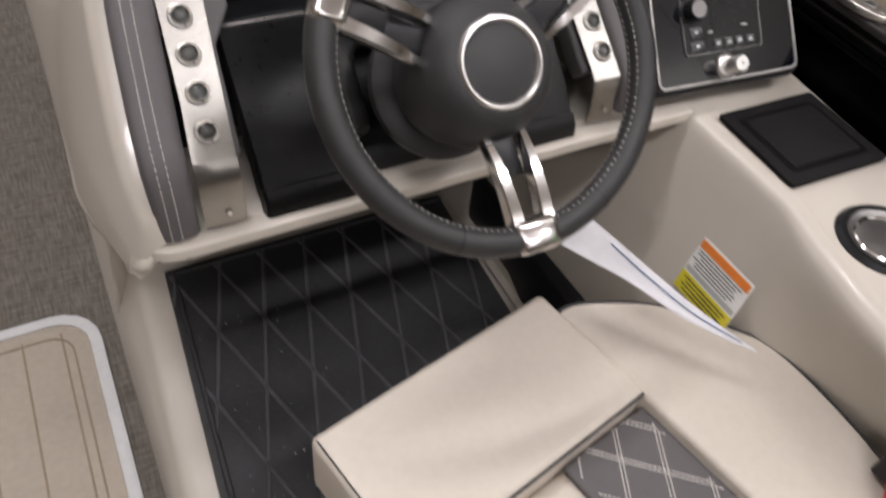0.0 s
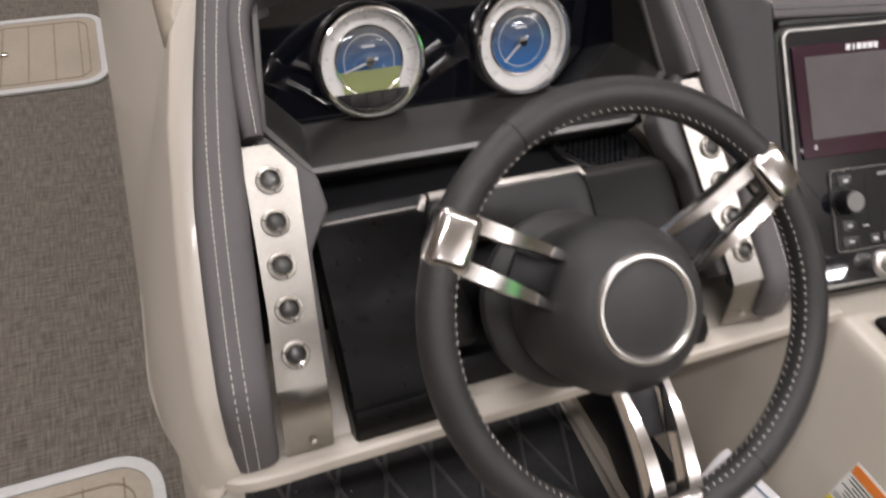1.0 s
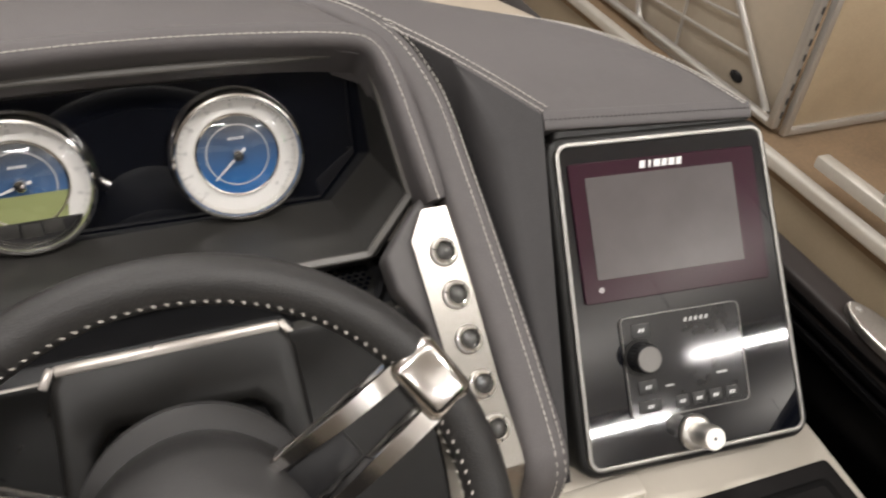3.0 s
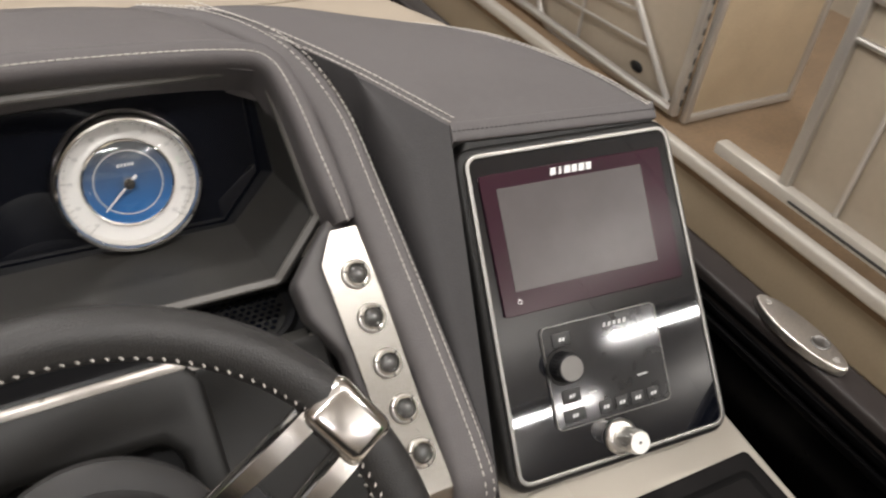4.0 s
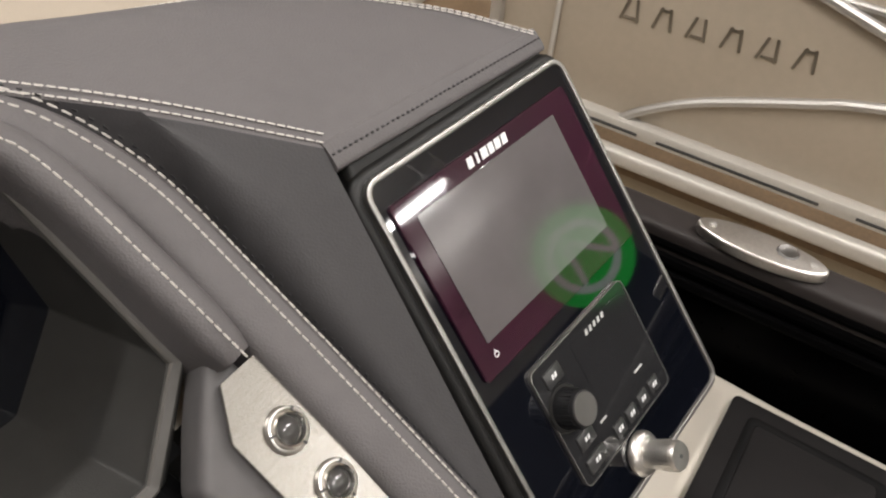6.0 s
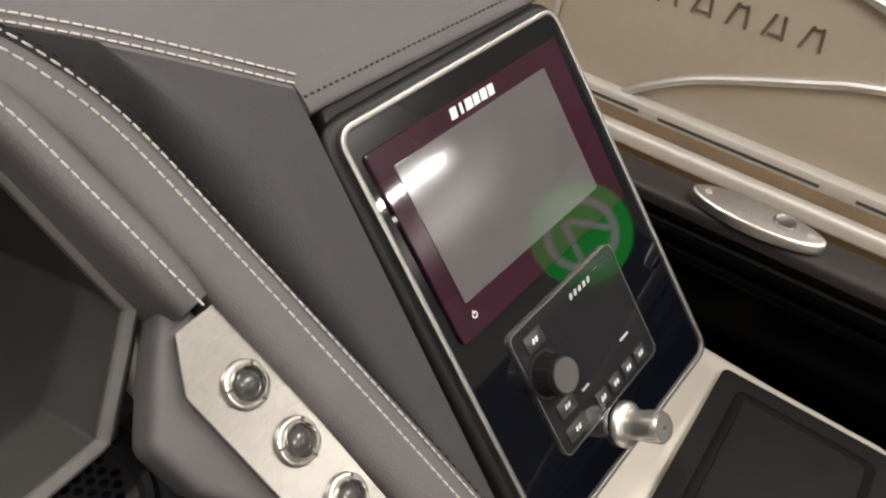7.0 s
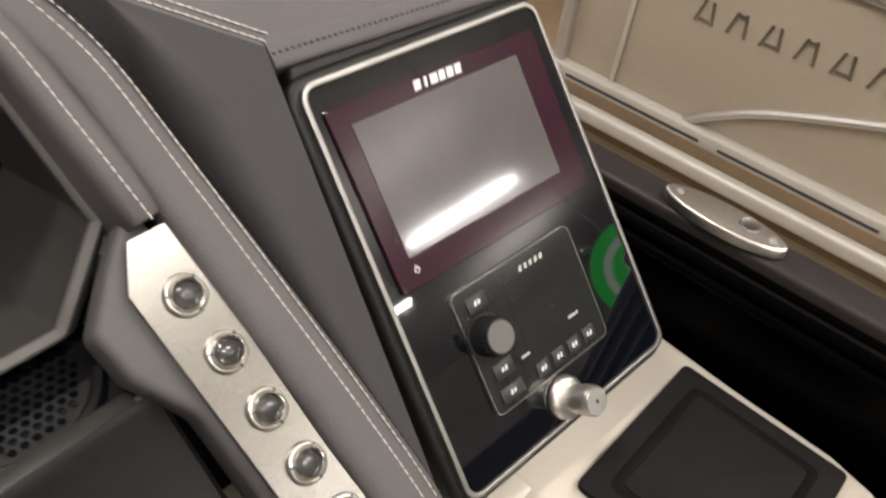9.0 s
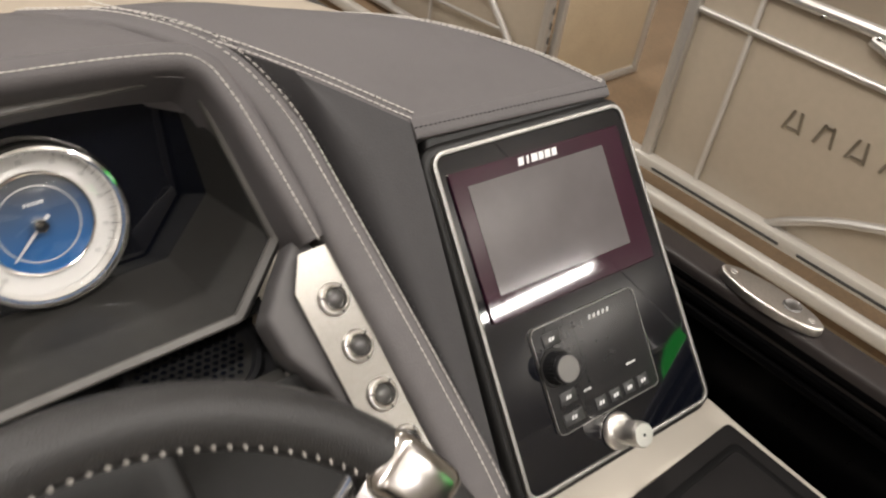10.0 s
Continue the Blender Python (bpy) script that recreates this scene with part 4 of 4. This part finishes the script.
switch_panel(((1.170, 0.620, 0.647), (1.142, 0.604, 0.650), (1.0, 0.613, 0.656), (0.934, 0.618, 0.662)), [(0.632, 1.1265), (0.6345, 1.0848), (0.6365, 1.042), (0.639, 0.9995), (0.642, 0.9575)], 0.001)

# ---- steering wheel ----
wheel = thing("steering_wheel", "black leather steering wheel with three chrome double spokes", "steering wheel")
WH = frame_of((0.3805, 0.546, 0.805), (1, 0, 0), (0, 0.671, 0.741))
R = 0.1803
ring = [WH @ Vector((R * math.cos(2 * math.pi * i / 96), R * math.sin(2 * math.pi * i / 96), 0)) for i in range(96)]
axis = WH.to_3x3() @ Vector((0, 0, 1))
part("rim", sweep(ring, circle(0.0158, 20, 1.0), tuple(axis), True), LEATHER, wheel, "black grained leather rim")
inner = [WH @ Vector(((R - 0.0130) * math.cos(2 * math.pi * i / 180), (R - 0.0130) * math.sin(2 * math.pi * i / 180), 0.0089)) for i in range(181)]
tagged(part("rim_stitching", stitches(inner, 0.0072, 0.0040, 0.0006, 0.0004, tuple(axis), skew=0.9), THREAD, wheel), kind="stuff")
inside = [WH @ Vector(((R - 0.0158) * math.cos(2 * math.pi * i / 180), (R - 0.0158) * math.sin(2 * math.pi * i / 180), -0.001)) for i in range(132, 196)]
tagged(part("rim_stitching", stitches(inside, 0.0072, 0.0046, 0.0007, 0.0002, tuple(axis), skew=-0.9), THREAD, wheel), kind="stuff")
for a in (-62, 118, -118):
    part("rim_seam", lathe([(0.0150, -0.0008), (0.0163, -0.0007), (0.0163, 0.0007), (0.0150, 0.0008)], 24), BLACK_PLASTIC, wheel, "dark seam in the leather", WH @ pose(0, 0, 0, 0, 0, a) @ pose(R, 0, 0, 90, 0, 0))
part("hub", lathe([(0, 0.012), (0.048, 0.012), (0.060, 0.006), (0.072, -0.010), (0.080, -0.035), (0.080, -0.065), (0.076, -0.095), (0.070, -0.108), (0.058, -0.110)], 56), SOFT_BLACK, wheel, "soft black hub", WH)
part("hub_ring", lathe([(0.0400, 0.011), (0.0412, 0.0146), (0.0430, 0.0164), (0.0452, 0.0160), (0.0470, 0.0138), (0.0480, 0.010)], 56), KNOB_METAL, wheel, "chrome ring on the hub", WH)
part("hub_cap", lathe([(0, 0.0135), (0.038, 0.0130), (0.041, 0.0110)], 48), SOFT_BLACK, wheel, m=WH)
part("column", lathe([(0.060, -0.105), (0.062, -0.122), (0.082, -0.124), (0.089, -0.130), (0.090, -0.142), (0.086, -0.150), (0.070, -0.152), (0.066, -0.20)], 48), SOFT_BLACK, wheel, "soft black column flange", m=WH)


def spoke(angle):
    m = WH @ pose(0, 0, 0, 0, 0, angle)
    s = part("spoke", box(0.037, 0.050, 0.0345, 0.009, 4, at=(R - 0.0030, 0, 0)), SPOKE_CHROME, wheel, "polished chrome double spoke", m)
    for side in (1, -1):
        path = [m @ Vector(p) for p in ((R - 0.004, 0.0172 * side, 0.002), (0.152, 0.0180 * side, 0.003), (0.122, 0.0190 * side, -0.001), (0.094, 0.0205 * side, -0.009), (0.066, 0.022 * side, -0.022))]
        part("prong", sweep(curve(path, 5), [(-0.0072, -0.013), (0.0072, -0.013), (0.0088, -0.001), (0.0064, 0.0068), (-0.0064, 0.0068), (-0.0088, -0.001)], tuple(axis), scales=[(1.0 - 0.55 * (i / 20) ** 2, 1.1 - 0.25 * i / 20) for i in range(21)]), SPOKE_CHROME, s, smooth=40)
    part("prong_infill", box(0.050, 0.026, 0.006, 0.002, at=(0.088, 0, -0.032)), BLACK_PLASTIC, s, m=m @ pose(0, 0, 0, 0, -8, 0))


for a in (-90, 30, 150):
    spoke(a)

# ---- tray pad, cup holder, lanyard, label, paper ----
pad = thing("phone_pad", "black rubber charging pad on the cream side shelf", "charging pad")
PM = frame_of((0.914, 0.516, 0.577), (1, -0.03, 0.0), (0.02, 1, 0))
part("base", prism(rounded(0.180, 0.162, 0.006, 4), 0.008, 0.002, 2, top=0.006), PAD_RUBBER, pad, m=PM)
# Darker raised ring stands in for the pad's groove.
part("rim", ring_plate(rounded(0.146, 0.124, 0.008, 4), rounded(0.130, 0.108, 0.005, 4), 0.0022, 0.0006), PAD_DARK, pad, "darker ring standing in for a groove", PM @ pose(0, 0, 0.0066))
part("inlay", prism(rounded(0.128, 0.106, 0.004, 4), 0.002, 0.0004, top=0.0076), PAD_RUBBER, pad, m=PM)

# No well is cut: a flat disc is darkened for the holder's shaded depth.
cup = thing("cup_holder", "stainless cup holder, drawn as a shallow dark disc on the side shelf", "cup holder")
part("flange", lathe([(0.050, 0.0), (0.052, 0.006), (0.060, 0.007), (0.066, 0.0)], 40), BLACK_PLASTIC, cup, m=pose(0.874, 0.318, 0.573))
part("cup", lathe([(0.051, 0.006), (0.046, 0.0026), (0.040, 0.0014), (0.038, 0.0022), (0, 0.0016)], 40), DARK_METAL, cup, m=pose(0.874, 0.318, 0.573))
part("lining", lathe([(0.0375, 0.0018), (0.040, 0.0042), (0.0425, 0.0022)], 40), CHROME, cup, "bright inner ring", pose(0.874, 0.318, 0.573))

switch = thing("kill_switch", "black engine cut-off plate with coiled red lanyard", "switch")
part("plate", box(0.016, 0.06, 0.09, 0.004, at=(0.752, 0.090, 0.450)), BLACK_PLASTIC, switch)
coil = [Vector((0.730 + 0.010 * math.cos(a * 0.8), 0.092 + 0.010 * math.sin(a * 0.8) - a * 0.0004, 0.455 - a * 0.0009)) for a in range(0, 110)]
part("lanyard", tube(coil, 0.0028, n=6), RED, switch, "coiled red lanyard")

label = thing("warning_label", "white, orange and yellow warning sticker on the cream wall", "sticker")
LB = frame_of((0.7385, 0.425, 0.425), (-0.011, -0.113, 0.015), (0.027, -0.011, 0.082))
LW, LH = 0.114, 0.092
part("sheet", prism(rounded(LW, LH, 0.003, 3), 0.001, 0, top=0.001), LABEL_WHITE, label, m=LB)
part("orange_band", bars([(0, 0.036, LW - 0.006, 0.013, 0)], 0.0006), LABEL_ORANGE, label, m=LB @ pose(0, 0, 0.001))
part("yellow_panel", bars([(0, -0.030, LW, 0.030, 0)], 0.0006), LABEL_YELLOW, label, m=LB @ pose(0, 0, 0.001))
part("print", bars([(-0.002 - 0.004 * (i % 2), 0.025 - 0.005 * i, LW - 0.018 - 0.01 * (i % 3), 0.0018, 0) for i in range(6)], 0.0004), PRINT_DARK, label, m=LB @ pose(0, 0, 0.001))
part("grey_band", bars([(0, -0.008, LW - 0.006, 0.008, 0)], 0.0005), TRIM_GREY, label, m=LB @ pose(0, 0, 0.001))
part("print", bars([(0, -0.021 - 0.006 * i, LW - 0.02 - 0.012 * (i % 2), 0.002, 0) for i in range(4)], 0.0004), PRINT_DARK, label, m=LB @ pose(0, 0, 0.0018))

sheet_rows = []
for i in range(13):
    f = i / 12
    a = Vector((0.549, 0.516, 0.550)).lerp(Vector((0.690, 0.296, 0.458)), f)
    b = curve([(0.488, 0.493, 0.556), (0.562, 0.434, 0.520), (0.618, 0.362, 0.488), (0.688, 0.294, 0.458)], 4)[i]
    sag = 0.012 * math.sin(math.pi * f)
    row = []
    for j in range(7):
        g = j / 6
        p = a.lerp(b, g)
        p.z += -sag + 0.010 * math.sin(g * 5 + f * 3) * (1 - f)
        row.append(p)
    sheet_rows.append(row)
paper = thing("paper_sheet", "folded white paper hanging between wheel and seat", "paper")
part("sheet", loft(sheet_rows, 0.0006), PAPER, paper)
part("printed_line", tube(curve([sheet_rows[i][2] + Vector((0, 0, 0.0015)) for i in (2, 5, 8, 11)], 4), 0.0009, n=5), GAUGE_BLUE, paper)

# ---- helm seat ----
seat = thing("captains_chair", "cream vinyl captain's chair with grey diamond-quilted insert", "seat")
SEAT = pose(0.42, 0.20, 0.30, 0, 0, 12.5)


def pillow(w, d, h, bev, at):
    return box(w, d, h, bev, 5, at=at)


part("front_bolster", pillow(0.388, 0.20, 0.115, 0.011, (-0.040, 0.195, 0.052)), CREAM_VINYL, seat, "cream flip-up front bolster", SEAT)
part("cushion", pillow(0.36, 0.42, 0.10, 0.02, (-0.03, -0.115, 0.015)), CREAM_VINYL, seat, m=SEAT)
SIDE = curve([(0.154, 0.264, 0), (0.200, 0.254, 0), (0.291, 0.188, 0), (0.352, 0.092, 0), (0.370, 0.040, 0), (0.366, -0.03, 0), (0.350, -0.11, 0), (0.334, -0.18, 0), (0.326, -0.40, 0)], 4)
part("side_bolster", prism([(p.x, p.y) for p in SIDE] + [(0.150, -0.40)], 0.14, 0.028, 6, top=0.098), CREAM_VINYL, seat, "cream side bolster", SEAT)
part("insert", pillow(0.15, 0.36, 0.012, 0.004, (0.078, -0.09, 0.072)), GREY_VINYL, seat, "grey quilted insert", SEAT)
for k in range(-3, 6):
    for d in (1, -1):
        for off in (-0.003, 0.003):
            pts = []
            for i in range(31):
                y = -0.26 + 0.35 * i / 30
                x = 0.105 + 0.07 * k + d * (y + 0.085) * 0.75 + off
                if 0.008 < x < 0.148:
                    pts.append(SEAT @ Vector((x, y, 0.0785)))
            if len(pts) > 2:
                tagged(part("stitching", stitches([pts[0], pts[-1]], 0.006, 0.0052, 0.0012, 0, UPV), THREAD, seat), kind="stuff")
part("seam", tube([SEAT @ Vector(p) for p in ((-0.228, 0.105, 0.1096), (-0.228, 0.285, 0.1096))], 0.0012, n=6), PIPING_SHADE_VINYL, seat)
part("fold_line", tube([SEAT @ Vector(p) for p in ((-0.225, 0.0945, 0.104), (0.150, 0.0945, 0.104))], 0.0022, n=6), PIPING_SHADE_VINYL, seat, "dark piped fold")
part("piping", tube([SEAT @ Vector((p.x * 0.984, p.y - 0.004, 0.0945)) for p in SIDE], 0.0046, n=6), PIPING_SHADE_VINYL, seat, "dark piping")
part("base", lathe([(0.17, 0.0), (0.16, 0.03), (0.05, 0.05), (0.045, 0.26)], 32), SOFT_BLACK, seat, m=pose(0.42, 0.15, 0.04))

# ---- gunwale and cleat ----
side = thing("side_fence", "black padded boat side with grooves and grey top rail", "boat side")
part("inner_panel", box(0.02, 4.6, 0.70, 0.004, at=(1.062, 1.0, 0.33)), SIDE_BLACK, side, "glossy black inner side panel")
for i in range(3):
    part("groove_bead", tube([Vector((1.048 - 0.003 * i, -1.3, 0.684 - 0.016 * i)), Vector((1.048 - 0.003 * i, 3.3, 0.684 - 0.016 * i))], 0.006, n=8), SIDE_BLACK, side)
part("top_rail", sweep([Vector((1.066, -1.3, 0.69)), Vector((1.066, 3.3, 0.69))], cushion(0.042, 0.012, 12, 0.5, 0.03), UPV), RAIL_GREY, side, "dark grey top rail")
part("map_pocket", box(0.006, 0.36, 0.14, 0.004, at=(1.049, 0.55, 0.60)), SIDE_BLACK, side)

cleat = thing("flip_up_cleat", "polished stainless pull-up cleat on the boat side", "cleat")
CM = pose(1.061, 0.630, 0.7035)
outline = [(0.0195 * math.sin(2 * math.pi * i / 40), 0.060 * math.cos(2 * math.pi * i / 40)) for i in range(40)]
part("body", prism(outline, 0.012, 0.005, 5, top=0.0105), CLEAT_STEEL, cleat, m=CM)
part("recess", lathe([(0.0, 0.0006), (0.0075, 0.0008), (0.0088, 0.0016), (0.0102, 0.0)], 24), DARK_METAL, cleat, m=CM @ pose(0.004, -0.022, 0.0106))
for y in (0.046, -0.046):
    part("screw", lathe([(0, 0.001), (0.0032, 0.001), (0.0036, 0)], 14), ALUMINIUM, cleat, m=CM @ pose(0, y, 0.0104))


# ---- bow lounge of the own boat ----
lounge = thing("bow_lounge", "cream vinyl bow lounge beyond the helm, toned down for dimmer light", "lounge seat")
part("cushion", prism([(0.06, 1.16), (0.985, 1.17), (1.0, 1.25), (0.95, 1.37), (0.88, 1.55), (0.85, 2.4), (0.06, 2.4)], 0.22, 0.03, 4, top=0.79), DIM_CREAM_VINYL, lounge)
part("backrest", box(0.62, 0.5, 0.16, 0.05, 4, at=(0.40, 1.86, 0.84)), DIM_CREAM_VINYL, lounge, "padded headrest in the toned-down cream")
part("seam", tube([Vector((0.10, 1.40, 0.791)), Vector((0.92, 1.40, 0.791))], 0.002, n=6), TEAK, lounge)
part("base", box(0.86, 1.2, 0.72, 0.01, at=(0.48, 1.80, 0.21)), CREAM_GEL, lounge)


# ---- neighbouring boat ----
boat = thing("pontoon_boat", "tan pontoon boat with silver rails standing alongside", "boat")
X = 3.1


def rail(points, r, name="rail"):
    part(name, tube(curve(points, 5), r, (1, 0, 0.01), 10), ALUMINIUM, boat)


part("side_panel", box(0.02, 5.0, 0.80, 0.003, at=(X + 0.02, -0.55, -0.06)), TAN_PANEL, boat, "tan side panel")
part("corner_post", box(0.05, 0.05, 0.86, 0.008, at=(X, 1.93, -0.06)), ALUMINIUM, boat)
part("thin_post", box(0.014, 0.02, 0.80, 0.004, at=(X, 1.675, -0.06)), RAIL_PAINT, boat)
rail([(X, 1.95, 0.20), (X, 1.0, 0.20), (X, -3.0, 0.20)], 0.014)
rail([(X, 1.95, 0.36), (X, 1.0, 0.36), (X, -3.0, 0.36)], 0.022)
rail([(X - 0.004, 1.33, -0.465), (X - 0.004, 1.24, -0.395), (X - 0.004, 1.05, -0.287), (X - 0.004, 0.70, -0.155), (X - 0.004, 0.50, -0.095), (X - 0.004, -0.2, 0.06)], 0.018)
rail([(X - 0.01, 1.27, 0.335), (X - 0.01, 0.88, 0.225), (X - 0.01, 0.2, 0.03)], 0.020)
for y in (1.70, 1.45, 1.25, 0.95, 0.6):
    part("rail_screw", lathe([(0, 0.004), (0.007, 0.003), (0.009, 0.0)], 12), CHROME, boat, m=pose(X - 0.022, y, 0.345, 0, -90, 0))
part("bottom_rail", box(0.07, 5.4, 0.06, 0.012, at=(X - 0.01, -0.4, -0.485)), RAIL_PAINT, boat, "silver bottom rail")
part("rub_rail", box(0.06, 8.0, 0.07, 0.02, 3, at=(X - 0.06, 1.4, -0.60)), RAIL_PAINT, boat, "rounded silver rub rail")
for y0 in (-0.2, 0.55, 1.25):
    part("slot", box(0.004, 0.62, 0.012, at=(X - 0.046, y0 + 0.3, -0.49)), PRINT_DARK, boat)
part("deck", box(2.4, 8.0, 0.08, 0.01, at=(X + 1.2, 1.4, -0.685)), BROWN_FLOOR, boat, "brown carpeted deck")
LM = frame_of((X + 0.008, 1.09, -0.03), (0, -1, 0.03), (0, 0.05, 1))
for i in range(6):
    c = -0.305 + 0.125 * i
    letter = part("letter_bar", bars([(c - 0.026, 0.0, 0.011, 0.082, 0.012)], 0.006), CHROME, boat, "chrome lettering bar", LM)
    part("stroke", bars([(c + 0.022, 0.0, 0.011, 0.082, -0.006)], 0.006), CHROME, letter, m=LM)
    part("stroke", bars([(c - 0.002, -0.030 + 0.06 * (i % 2), 0.044, 0.010, 0)], 0.005), CHROME, letter, m=LM)
part("hull_side", box(0.03, 8.0, 0.36, 0.01, at=(X + 0.02, 1.4, -0.80)), TAN_DARK, boat)
# gate across the bow opening, and the fence forward of it
part("gate_panel", box(0.74, 0.02, 0.80, 0.004, at=(3.665, 2.71, -0.21)), GATE_TAN, boat, "tan gate panel")
for x in (3.287, 4.045):
    part("gate_post", box(0.04, 0.04, 0.85, 0.010, at=(x, 2.70, -0.205)), ALUMINIUM, boat)
part("gate_rail", box(0.72, 0.038, 0.045, 0.012, at=(3.666, 2.70, -0.608)), ALUMINIUM, boat)
part("hinge_post", box(0.045, 0.045, 0.84, 0.010, at=(3.235, 2.74, -0.18)), ALUMINIUM, boat, "slotted silver hinge post")
for k in range(9):
    part("hinge_slot", box(0.012, 0.004, 0.035, 0.001, at=(3.242, 2.7155, -0.52 + 0.075 * k)), PRINT_DARK, boat)
part("front_panel", box(0.02, 3.0, 0.82, 0.004, at=(3.32, 4.30, -0.25)), TAN_PANEL, boat)
rail([(3.27, 4.07, 0.15), (3.27, 4.065, -0.20), (3.27, 4.05, -0.49), (3.27, 3.97, -0.60), (3.27, 3.84, -0.645), (3.27, 3.62, -0.645), (3.27, 2.96, -0.615), (3.27, 2.80, -0.60)], 0.020)
rail([(3.27, 3.55, 0.12), (3.27, 3.25, -0.165), (3.27, 2.83, -0.575)], 0.020, "strut")
rail([(3.27, 4.05, -0.30), (3.27, 3.50, -0.265), (3.27, 3.16, -0.235)], 0.009)
rail([(3.27, 4.05, -0.43), (3.27, 3.46, -0.400), (3.27, 3.02, -0.375)], 0.009)
rail([(3.27, 3.64, 0.15), (3.27, 3.63, -0.2), (3.27, 3.62, -0.63)], 0.010)
rail([(3.24, 2.76, -0.585), (3.24, 4.0, -0.585), (3.24, 5.8, -0.585)], 0.026)
part("badge", lathe([(0, 0.01), (0.05, 0.008), (0.07, 0.0)], 28), BLACK_PLASTIC, boat, "oval dark badge", frame_of((3.305, 3.14, -0.535), (0, -1, 0), (0, 0, 1)) @ Matrix.Diagonal((0.72, 0.42, 1, 1)))
